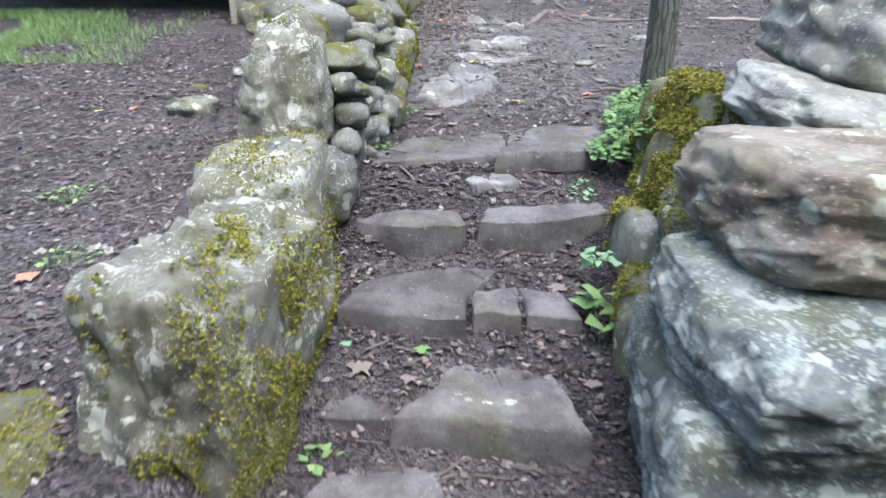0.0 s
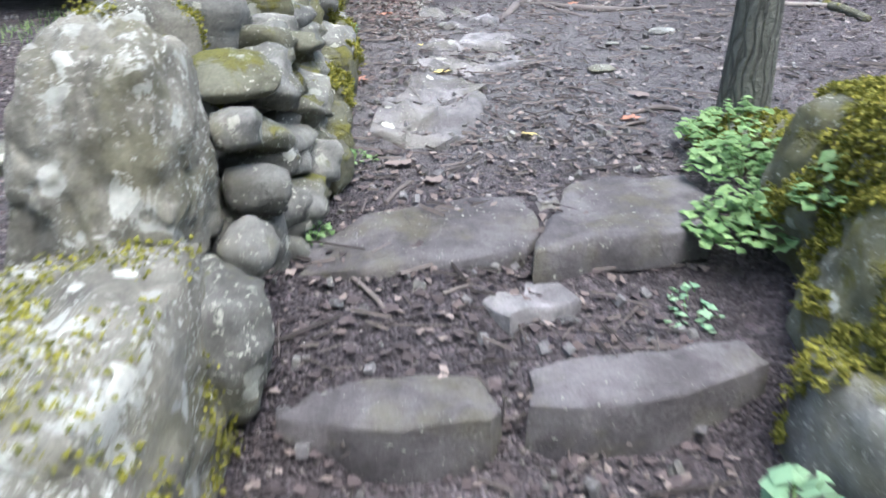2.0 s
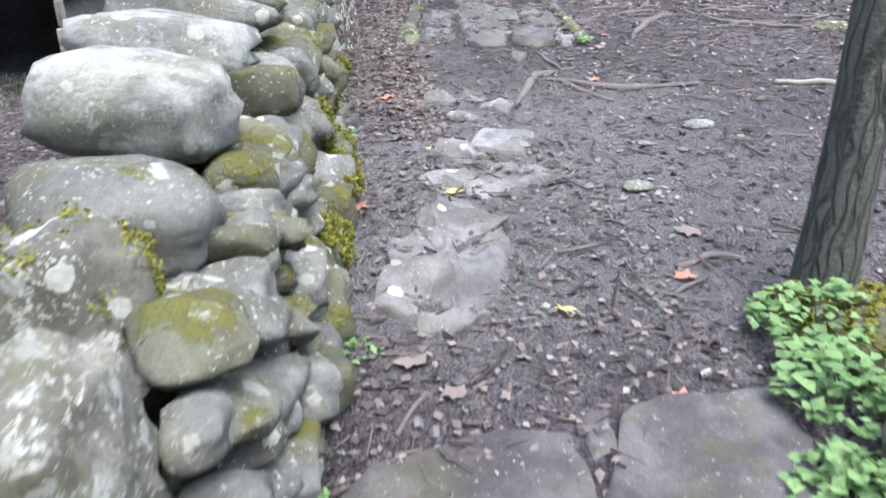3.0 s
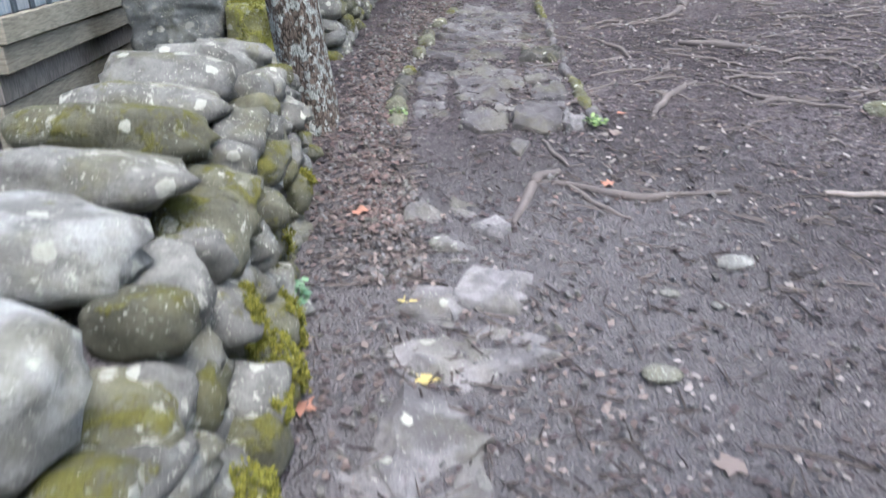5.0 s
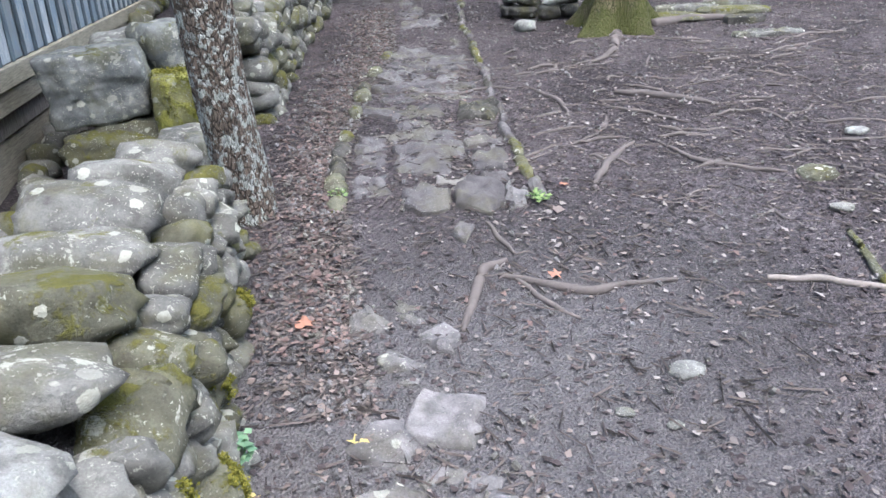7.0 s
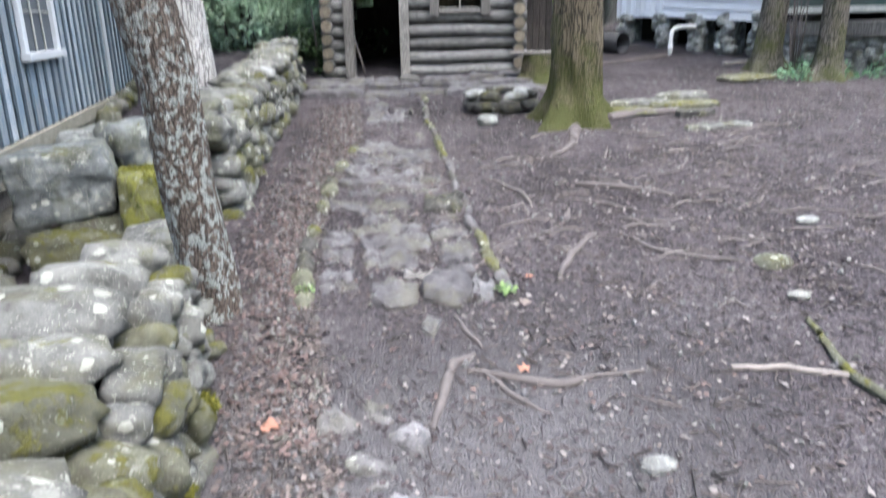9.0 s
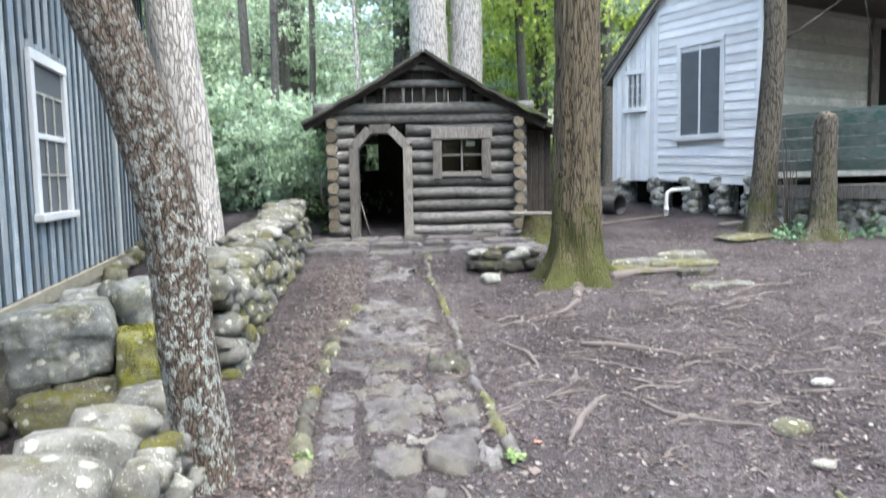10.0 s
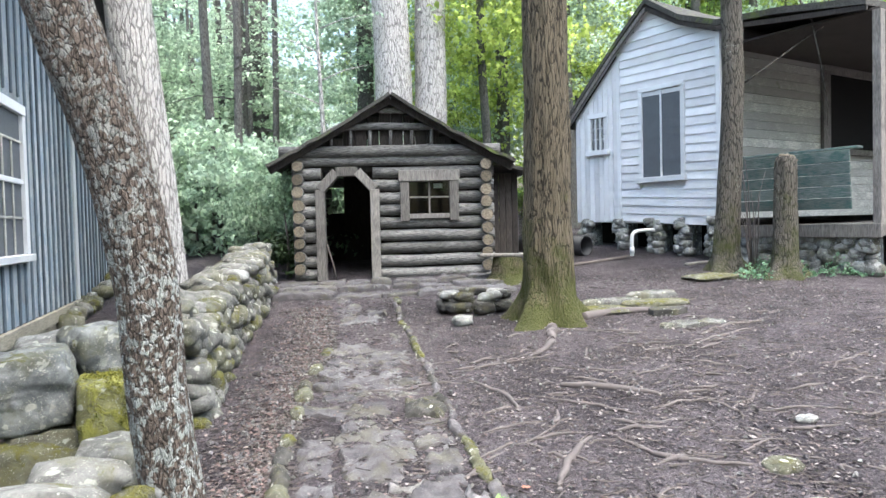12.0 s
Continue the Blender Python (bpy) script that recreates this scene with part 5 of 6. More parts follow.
# ---- the path ----
EDGE_R = [(1.4, 7.2), (1.43, 7.71), (1.49, 8.4), (1.59, 9.03), (1.7, 9.92), (1.89, 11.31), (2.0, 12.43), (2.3, 14.0)]
EDGE_L = [(0.2, 7.28), (0.22, 7.8), (0.31, 8.44), (0.46, 9.12), (0.62, 9.97), (0.8, 10.6), (0.99, 11.3), (1.3, 14.0)]


def edge_x(edge, y):
    return float(np.interp(y, [p[1] for p in edge], [p[0] for p in edge]))


path = thing("flagstone_path", None, "worn grey flagstone path with mossy stone edging", "path", kind="structure")


def flag(pts, lift=0.012, material=PATH_STONE, wob=0.04):
    """A flagstone sunk in the soil, lying with the slope."""
    cx, cy = sum(p[0] for p in pts) / len(pts), sum(p[1] for p in pts) / len(pts)
    dx, dy = (ground_z(cx + 0.25, cy) - ground_z(cx - 0.25, cy)) / 0.5, (ground_z(cx, cy + 0.25) - ground_z(cx, cy - 0.25)) / 0.5
    me = slab_data("flagstone", pts, 0, 0.09, material, cx * 7 + cy, wob, 0.05, 0.009)
    zc = ground_z(cx, cy) + lift
    for v in me.vertices:
        v.co.z += zc + dx * (v.co.x - cx) + dy * (v.co.y - cy)
    return child("flagstone", me, path)


# worn slabs between the steps and the path
flag([(-0.18, 4.28), (-0.08, 4.16), (0.09, 4.1), (0.22, 4.22), (0.33, 4.36), (0.37, 4.63), (0.32, 4.94), (0.11, 5.03), (-0.05, 4.79)], 0.026, PATH_PALE, 0.06)
flag([(0.08, 5.2), (0.12, 5.06), (0.4, 5.02), (0.68, 5.1), (0.64, 5.26), (0.45, 5.34), (0.27, 5.38)], 0.020, PATH_PALE, 0.06)
flag([(0.13, 5.42), (0.34, 5.31), (0.39, 5.42), (0.3, 5.6), (0.17, 5.54)], 0.018, PATH_PALE, 0.05)
flag([(0.32, 5.6), (0.41, 5.41), (0.54, 5.36), (0.61, 5.43), (0.63, 5.63), (0.42, 5.69)], 0.024, PATH_PALE)
flag([(0.26, 5.9), (0.29, 5.84), (0.4, 5.84), (0.48, 5.91), (0.34, 5.97)], 0.018, PATH_PALE)
flag([(0.17, 6.1), (0.35, 6.09), (0.36, 6.2), (0.26, 6.33), (0.17, 6.22)], 0.022, PATH_PALE, 0.05)
flag([(0.47, 5.97), (0.59, 5.92), (0.64, 6.01), (0.57, 6.1), (0.48, 6.08)], 0.022, PATH_PALE, 0.05)
flag([(0.33, 5.72), (0.45, 5.71), (0.48, 5.8), (0.35, 5.82)], 0.016, PATH_PALE)
flag([(0.4, 6.18), (0.54, 6.18), (0.54, 6.29), (0.4, 6.3)], 0.015, PATH_PALE, 0.05)
flag([(0.77, 6.9), (0.83, 6.82), (0.91, 6.94), (0.88, 7.05)], 0.014)
# the near end of the path
flag([(0.58, 7.22), (0.7, 7.16), (0.82, 7.2), (0.87, 7.44), (0.72, 7.5), (0.59, 7.43)], 0.034)
flag([(0.89, 7.2), (1.02, 7.11), (1.15, 7.17), (1.2, 7.46), (1.02, 7.5), (0.91, 7.44)], 0.05)
flag([(1.17, 7.1), (1.28, 7.16), (1.31, 7.28), (1.24, 7.46), (1.18, 7.3)], 0.04, PATH_PALE)
flag([(0.82, 7.54), (0.99, 7.54), (1.02, 7.62), (0.84, 7.64)], 0.016, PATH_PALE)
flag([(0.64, 7.78), (0.84, 7.7), (1.07, 7.74), (1.1, 8.1), (1.17, 8.7), (0.94, 8.8), (0.72, 8.78), (0.62, 8.26)], 0.014)
flag([(0.39, 8.2), (0.6, 8.22), (0.65, 8.52), (0.41, 8.54)], 0.012)
flag([(0.36, 7.84), (0.56, 7.84), (0.59, 8.12), (0.36, 8.14)], 0.01)
flag([(0.33, 7.44), (0.5, 7.46), (0.55, 7.76), (0.34, 7.76)], 0.006)
flag([(1.14, 8.13), (1.37, 8.17), (1.42, 8.4), (1.15, 8.36)], 0.014)
flag([(1.12, 7.73), (1.3, 7.7), (1.38, 8.06), (1.17, 8.07)], 0.014)
flag([(1.12, 7.5), (1.28, 7.5), (1.32, 7.64), (1.13, 7.67)], 0.012)
flag([(1.2, 8.44), (1.42, 8.46), (1.45, 8.64), (1.22, 8.74)], 0.012)
flag([(1.23, 8.84), (1.45, 8.74), (1.55, 8.9), (1.53, 9.18), (1.28, 9.17)], 0.05, STONE_DARK)
flag([(0.5, 9.06), (0.78, 8.88), (1.1, 8.86), (1.18, 9.18), (0.82, 9.26), (0.5, 9.3)], 0.014)
rng = random.Random(14)
y = 9.38
while y < 14.2:
    h = rng.uniform(0.26, 0.42)
    x, end = edge_x(EDGE_L, y) + 0.1, edge_x(EDGE_R, y) - 0.1
    while x < end - 0.1:
        w = min(rng.uniform(0.22, 0.62), end - x)
        if rng.random() < (0.88 if y < 11.5 else 0.6):
            j = lambda: rng.uniform(-0.07, 0.07)
            flag([(x + 0.015 + j(), y + j()), (x + w * 0.5, y - 0.02 + j()), (x + w - 0.015 + j(), y + j()), (x + w - 0.02 + j(), y + h * 0.92 + j()), (x + w * 0.4, y + h * 0.95 + j()), (x + 0.02 + j(), y + h * 0.9 + j())], rng.uniform(0.002, 0.018), PATH_STONE)
        x += w
    y += h


def kerb_stone(x0, y0, x1, y1, half, lift, mat):
    """A long narrow edging stone half sunk in the soil, rounded and uneven."""
    n = 7
    pts = [(x0 + (x1 - x0) * i / (n - 1) + rng.uniform(-0.012, 0.012), y0 + (y1 - y0) * i / (n - 1), 0) for i in range(n)]
    pts = [(a, b, ground_z(a, b) + lift + rng.uniform(-0.008, 0.008)) for a, b, c in pts]
    child("edging_stone", tube_data("edging_stone", pts, [half * f * rng.uniform(0.85, 1.15) for f in (0.55, 0.9, 1, 1.05, 1, 0.9, 0.5)], mat, 10, 0.45, 4, x0 * 9 + y0), path)


y = 7.2
while y < 13.6:
    ln = rng.uniform(0.16, 0.4)
    kerb_stone(edge_x(EDGE_R, y) + rng.uniform(-0.025, 0.025), y, edge_x(EDGE_R, y + ln) + rng.uniform(-0.025, 0.025), y + ln, rng.uniform(0.028, 0.044), rng.uniform(-0.008, 0.014), rng.choice((STONE_DARK, STEP_STONE, STEP_STONE, STONE_MOSSY)))
    y += ln * 0.97
for y, ln in ((7.24, 0.2), (7.44, 0.28), (7.72, 0.36), (8.1, 0.3), (8.42, 0.2), (8.95, 0.24), (9.4, 0.3), (9.72, 0.2), (10.2, 0.3), (10.9, 0.3)):
    kerb_stone(edge_x(EDGE_L, y), y, edge_x(EDGE_L, y + ln), y + ln, rng.uniform(0.045, 0.065), rng.uniform(-0.01, 0.012), rng.choice((STONE_DARK, STONE_MOSSY)))

# ---- ring of stones ----
ring = thing("stone_ring", None, "low ring of dark mossy stones around leaf litter", "fire ring")
rx0, ry0 = yard_at(0.82, 9.5)
for course, (n, rad) in enumerate(((8, 0.4), (7, 0.38))):
    for k in range(n):
        a = 2 * math.pi * (k + 0.5 * course) / n
        x, y = rx0 + rad * math.cos(a), ry0 + rad * 0.95 * math.sin(a)
        pool = ROCKS_DARK if course < 1 else ROCKS_PALE + ROCKS_DARK[:1]
        child("stone", rng.choice(pool), ring, at(x, y, ground_z(rx0, ry0) + 0.07 + 0.13 * course, rng.uniform(0.13, 0.2), 0.1, rng.uniform(0.075, 0.1) - 0.035 * course, rng.uniform(-8, 8), rng.uniform(-8, 8), math.degrees(a) + 90))
x, y = yard_at(0.6, 8.75)
thing("rounded_stone", ROCKS_PALE[1], "smooth pale rounded stone by the stone ring", "stone", m=at(x, y, ground_z(x, y) + 0.05, 0.13, 0.1, 0.07))

# flat rocks and moss by the big tree
for x, y, sx, sy, lift, mat in ((5.0, 11.2, 0.26, 0.16, 0.07, STONE_DARK), (4.75, 12.0, 0.5, 0.2, 0.06, STONE), (5.4, 12.1, 0.4, 0.2, 0.06, STONE), (4.9, 10.55, 0.5, 0.14, 0.03, STONE)):
    pts = [(x + sx * math.cos(a) * rng.uniform(0.85, 1.1), y + sy * math.sin(a) * rng.uniform(0.85, 1.1)) for a in (0.3, 1.1, 2.0, 2.9, 3.7, 4.6, 5.5)]
    thing("flat_rock", slab_data("flat_rock", pts, ground_z(x, y) + lift, lift + 0.05, mat, x, 0.03), "flat grey rock lying in mossy ground", "rock", "flat rocks by the big tree")
for x, y, sx, sy in ((4.35, 11.75, 0.6, 0.35), (5.2, 11.75, 0.5, 0.25), (3.05, 7.08, 0.12, 0.09), (6.9, 12.9, 0.5, 0.3)):
    thing("mossy_mound", ROCKS_MOSSY[int(x) % 4], "low mound covered in yellow-green moss", "mound", "mossy mounds", m=at(x, y, ground_z(x, y), sx, sy, 0.06))
for x, y, s, pool, label in ((1.48, 5.62, 0.08, ROCKS_PALE, "pale angular stone on bare soil"), (2.91, 6.66, 0.075, ROCKS_SMALL[:5], "small rounded stone on bare soil"),
                             (0.34, 5.9, 0.07, ROCKS_PALE, "pale worn stone set in soil"), (0.95, 5.0, 0.07, ROCKS_SMALL[:5], "small oblong grey stone on bare soil"),
                             (1.15, 5.45, 0.04, ROCKS_SMALL[:5], "small grey stone on bare soil"), (1.3, 5.35, 0.035, ROCKS_SMALL[:5], "small grey stone on bare soil"), (3.7, 7.6, 0.09, ROCKS_PALE, "pale stone on bare soil")):
    thing("loose_stone", rng.choice(pool), label, "stone", "loose stones", m=at(x, y, ground_z(x, y) + s * 0.12, s, s * 0.7, s * 0.3, 0, 0, rng.uniform(-30, 30)))


# ---- roots and fallen branches ----
def root(ctrl, label, name="root", mat=ROOT, cat="root", group="surface roots", lift=0.35):
    base = Vector((ctrl[0][0], ctrl[0][1], 0))
    pts, rad = smooth_path([(x, y, ground_z(x, y) + lift * r * 0.6, r * 0.75) for x, y, r in ctrl], 9 * len(ctrl))
    pts = [(x + 0.02 * noise.noise(Vector((x * 7, y * 7, 1))), y + 0.02 * noise.noise(Vector((x * 7, y * 7, 8))), z + 0.01 * noise.noise(Vector((x * 9, y * 9, 4)))) for x, y, z in pts]
    thing(name, tube_data(name, pts, rad, mat, 10, 0.12, 4, ctrl[0][0], caps=True), label, cat, group)


for c in ([(0.66, 6.05, 0.018), (0.76, 6.3, 0.034), (0.87, 6.52, 0.036), (1.0, 6.6, 0.022)], [(0.93, 6.47, 0.015), (1.1, 6.37, 0.028), (1.33, 6.25, 0.034), (1.5, 6.3, 0.02), (1.75, 6.26, 0.015)],
          [(1.72, 7.28, 0.02), (1.96, 7.62, 0.035), (2.24, 7.92, 0.02)], [(1.0, 7.0, 0.014), (1.02, 6.82, 0.02), (1.06, 6.64, 0.012)], [(2.42, 7.9, 0.012), (2.52, 7.45, 0.03), (2.9, 7.15, 0.015)],
          [(0.98, 6.5, 0.012), (1.08, 6.2, 0.02), (1.2, 6.05, 0.01)], [(2.6, 9.1, 0.03), (2.9, 8.85, 0.05), (3.2, 8.5, 0.02)], [(1.95, 9.6, 0.012), (2.1, 9.1, 0.03), (2.05, 8.6, 0.014)],
          [(2.3, 8.9, 0.012), (2.6, 8.5, 0.024), (2.8, 8.2, 0.012)], [(3.4, 11.0, 0.09), (3.1, 10.4, 0.05), (2.7, 10.0, 0.015)],
          [(4.0, 11.4, 0.09), (4.6, 11.5, 0.07), (5.3, 11.3, 0.03)]):
    root(c, "bare grey-brown tree root lying on soil")
rr = random.Random(55)
for k in range(90):
    x, y = rr.uniform(1.7, 6.0), rr.uniform(6.8, 11.0)
    a, ln, r0 = rr.gauss(0.0, 0.8), rr.uniform(0.08, 0.36), rr.uniform(0.008, 0.026)
    root([(x, y, r0 * 0.6), (x + ln * 0.5 * math.cos(a), y + ln * 0.5 * math.sin(a) + rr.uniform(-0.09, 0.09), r0), (x + ln * math.cos(a), y + ln * math.sin(a), r0 * 0.4)], "thin surface root crossing bare soil")
for k in range(42):
    x, y = rr.uniform(1.5, 5.4), rr.uniform(7.3, 10.7)
    a, ln, r0 = rr.gauss(-0.1, 0.5) + (math.pi if k % 2 else 0), rr.uniform(0.3, 0.8), rr.uniform(0.012, 0.027)
    line = []
    for j in range(5):
        line.append((x, y, r0 * (0.5, 0.9, 1.0, 0.7, 0.3)[j]))
        a += rr.uniform(-0.55, 0.55)
        x, y = x + ln / 4 * math.cos(a), y + ln / 4 * math.sin(a)
    root(line, "winding bare root half sunk in soil")
root([(2.15, 6.15, 0.02), (2.35, 6.08, 0.026), (2.62, 5.93, 0.024)], "smooth pale fallen branch on bare soil", "fallen_branch", PALE_WOOD, "branch", "fallen branches", 0.8)
root([(2.8, 6.45, 0.02), (2.68, 6.1, 0.03), (2.62, 5.85, 0.035), (2.66, 5.6, 0.03)], "mossy dark fallen branch on bare soil", "fallen_branch", STONE_MOSSY, "branch", "fallen branches", 0.8)
for c in ([(0.78, 3.75, 0.008), (0.62, 3.62, 0.011), (0.5, 3.58, 0.006)], [(-0.3, 3.36, 0.009), (-0.12, 3.32, 0.009), (0.02, 3.3, 0.007)], [(-0.22, 3.3, 0.008), (-0.14, 3.18, 0.009)], [(-0.1, 3.72, 0.01), (-0.02, 3.86, 0.009)],
          [(0.02, 3.2, 0.008), (0.1, 3.22, 0.007)], [(0.85, 4.35, 0.014), (1.0, 4.42, 0.016), (1.1, 4.4, 0.012)], [(0.78, 4.2, 0.01), (0.9, 4.28, 0.01)]):
    root(c, "thin dry twig lying on soil", "twig", TWIG, "twig", "loose twigs", 1.0)

# ---- small fixtures by the white house ----
x, y = yard_at(3.35, 13.6)
zc = ground_z(x, y)
n = 24
v = [(rr * math.cos(2 * math.pi * k / n), yy, rr * math.sin(2 * math.pi * k / n)) for rr, yy in ((0.2, 0), (0.2, 1.6), (0.17, 1.6), (0.17, 0)) for k in range(n)]
f = [(r0 * n + k, r0 * n + (k + 1) % n, ((r0 + 1) % 4) * n + (k + 1) % n, ((r0 + 1) % 4) * n + k) for r0 in range(4) for k in range(n)]
thing("drain_pipe", mesh("drain_pipe", v, f, BLACK_PIPE, True), "short black drain pipe lying on the ground", "pipe", m=pose(x, y, zc + 0.18, 0, 0, 25))
x, y = yard_at(4.12, 13.3)
zc = ground_z(x, y)
pv = thing("waste_pipe", None, "white plastic elbow pipe from under the house", "pipe", m=pose(x, y, zc, 0, 0, -20))
pts, rad = smooth_path([(0, 0, -0.02, 0.034), (0.0, 0, 0.3, 0.034), (0.04, 0.02, 0.42, 0.034), (0.2, 0.08, 0.46, 0.034), (0.6, 0.3, 0.46, 0.034)], 28)
child("elbow", tube_data("elbow", pts, rad, PVC, 16), pv)
child("collar", tube_data("collar", [(0, 0, 0.05), (0, 0, 0.16)], [0.044, 0.044], PVC, 16), pv)
root([(*yard_at(2.6, 12.4), 0.04), (*yard_at(3.4, 12.75), 0.04), (*yard_at(4.0, 13.1), 0.04)], "long pale pipe lying on the ground", "ground_pipe", TWIG, "pipe", "pipes on the ground", 0.9)
root([(*yard_at(4.6, 12.0), 0.04), (*yard_at(5.3, 12.2), 0.034), (*yard_at(5.7, 12.0), 0.04)], "grey pole lying on the ground", "fallen_pole", PLANK, "pole", "pipes on the ground", 0.9)


# ---- plants ----
def plant(name, x, y, z, spread_r, high, n, size, mat, label, seed, flat=True):
    rr = random.Random(seed)
    spots = []
    for k in range(n):
        a, d = rr.uniform(0, 6.28), spread_r * math.sqrt(rr.random())
        spots.append((d * math.cos(a), d * math.sin(a), high * rr.random() * (1.15 - d / spread_r)))
    t = thing(name, None, label, "plant", "small plants", m=pose(x, y, z))
    child("leaves", leaves_data("leaves", spots, mat, size, 0.15, rr, flat), t)
    v, f = [], []
    for k in range(min(n, 40)):
        p = spots[k]
        b = len(v)
        v += [(p[0] * 0.3 - 0.002, p[1] * 0.3, -0.02), (p[0] * 0.3 + 0.002, p[1] * 0.3, -0.02), (p[0] + 0.001, p[1], p[2]), (p[0] - 0.001, p[1] + 0.002, p[2])]
        f.append((b, b + 1, b + 2, b + 3))
    child("stems", mesh("stems", v, f, HERB), t)["kind"] = "stuff"
    return t


for i, (x, y, z, r0, h, n, s, m, lb) in enumerate([
    (0.84, 3.36, 0.47, 0.16, 0.16, 260, 0.042, HERB, "creeping bright green herb beside the top step"),
    (0.98, 3.64, 0.54, 0.17, 0.16, 230, 0.042, HERB, "creeping bright green herb on the bank"),
    (0.98, 3.14, 0.62, 0.13, 0.2, 230, 0.04, HERB, "creeping bright green herb hanging over stones"),
    (0.66, 3.2, 0.32, 0.12, 0.07, 70, 0.03, HERB_BLUE, "small bluish ferny herb on the step"),
    (1.08, 3.92, 0.56, 0.2, 0.14, 320, 0.042, HERB, "low green herb at the trunk's foot"),
    (0.6, 2.4, 0.12, 0.09, 0.2, 9, 0.12, HERB, "plant with large heart-shaped leaves"),
    (0.62, 2.62, 0.24, 0.07, 0.1, 12, 0.07, HERB_BLUE, "pale-leaved plant at the step's end"),
    (-0.42, 2.32, 0.02, 0.07, 0.1, 8, 0.07, HERB_BLUE, "small plant with rounded pale leaves"),
    (-0.4, 1.9, -0.12, 0.07, 0.05, 10, 0.05, HERB, "tiny green seedling by the boulder"),
    (-0.22, 5.42, 0.72, 0.06, 0.16, 26, 0.055, HERB_BLUE, "small ivy growing at the wall's foot"),
    (-0.33, 3.5, 0.45, 0.08, 0.06, 40, 0.025, HERB, "tiny green weeds at the wall's foot"),
    (-0.2, 4.05, 0.5, 0.08, 0.04, 36, 0.03, HERB, "tiny green weeds at the wall's foot"),
    (-1.5, 2.6, 0.26, 0.14, 0.06, 26, 0.03, GRASS, "straggly grass tuft on dark soil"),
    (-1.75, 3.2, 0.3, 0.18, 0.06, 30, 0.03, GRASS, "straggly grass tuft on dark soil"),
    (1.36, 7.2, 0.84, 0.07, 0.06, 40, 0.035, GRASS, "grass tuft at the path edging"),
    (0.22, 7.45, 0.86, 0.06, 0.07, 40, 0.03, GRASS, "grass tuft at the path edging"),
]):
    plant("herb" if m != GRASS else "grass_tuft", x, y, z, r0, h, n, s, m, lb, 60 + i)
for i, (u, d) in enumerate(((5.4, 10.9), (5.7, 10.6), (6.3, 10.5), (6.7, 10.4), (5.1, 10.6))):
    x, y = yard_at(u, d)
    plant("weed", x, y, ground_z(x, y), 0.3, 0.3, 150, 0.06, HERB_BLUE, "leafy weeds at the porch footing", 90 + i, False)
x, y = yard_at(-2.05, 12.6)
t = thing("dark_shrub", None, "dark rounded evergreen shrub beside the log cabin", "shrub", m=pose(x, y, ground_z(x, y)))
child("crown", crown_data(333, 0.42, 0.4, 2600, 0.08, RHODO, 30), t, pose(0, 0, 0.5))
child("stem", STEM, t)
x, y = yard_at(-1.7, 16.0)
t = tree("pale_sapling", [(x, y, ground_z(x, y) - 0.1, 0.07), (x, y, 4.0, 0.055), (x - 0.08, y, 6.5, 0.034), (x - 0.15, y, 10, 0.02)], BARK_PALE, "thin pale bare sapling behind the log cabin", 10, 20, 0.03, 4, 0, 2, "sapling")
for k in range(9):
    z0 = 2.2 + 0.55 * k
    sd = 1 if k % 2 else -1
    child("twig", tube_data("twig", [(0, 0, z0), (sd * 0.5, 0.1, z0 + 0.25), (sd * 1.1, 0.2, z0 + 0.42)], [0.02, 0.014, 0.006], BARK_PALE, 6), t)
# bare stems beside the broken snag
x, y = yard_at(5.22, 10.9)
t = thing("bare_shrub", None, "thin leafless shrub stems beside the broken snag", "shrub", m=pose(x, y, ground_z(x, y)))
rr = random.Random(71)
for k in range(9):
    a, b, h = rr.uniform(-0.3, 0.3), rr.uniform(-0.15, 0.15), rr.uniform(0.9, 1.9)
    child("stem", tube_data("stem", [(a * 0.2, b * 0.2, -0.02), (a * 0.6, b * 0.6, h * 0.4), (a * 0.9 + rr.uniform(-0.05, 0.05), b, h * 0.75), (a * 1.3, b, h)], [0.011, 0.009, 0.006, 0.003], TWIG, 6), t)
# grass patch beyond the left ground
rr = random.Random(77)
v, f = [], []
for k in range(15000):
    x, y = rr.gauss(-4.2, 0.75), rr.uniform(5.9, 7.9)
    if x > -2.4 or noise.noise(Vector((x * 1.5, y * 1.5, 2))) < -0.15:
        continue
    z, a, h = ground_z(x, y), rr.uniform(0, 6.28), rr.uniform(0.03, 0.1)
    b = len(v)
    v += [(x - 0.006 * math.sin(a), y + 0.006 * math.cos(a), z - 0.01), (x + 0.006 * math.sin(a), y - 0.006 * math.cos(a), z - 0.01), (x + 0.5 * h * math.cos(a), y + 0.5 * h * math.sin(a), z + h)]
    f.append((b, b + 1, b + 2))
thing("grass", mesh("grass", v, f, GRASS), "short green grass at the yard's edge", "grass", kind="stuff")

# ---- leaf litter, chips and twigs ----
def litter_spot(rr):
    w = rr.random()
    if w < 0.34:
        y = rr.uniform(5.6, 13.5)
        return edge_x(EDGE_L, y) - abs(rr.gauss(0, 0.26)) + 0.06, y
    if w < 0.44:
        return rr.uniform(-0.5, 0.8), rr.uniform(1.6, 5.5)
    if w < 0.6:
        return rr.uniform(-4, -1), rr.uniform(1.5, 8)
    return rr.uniform(0, 8), 4 + 10 * rr.random() ** 0.8


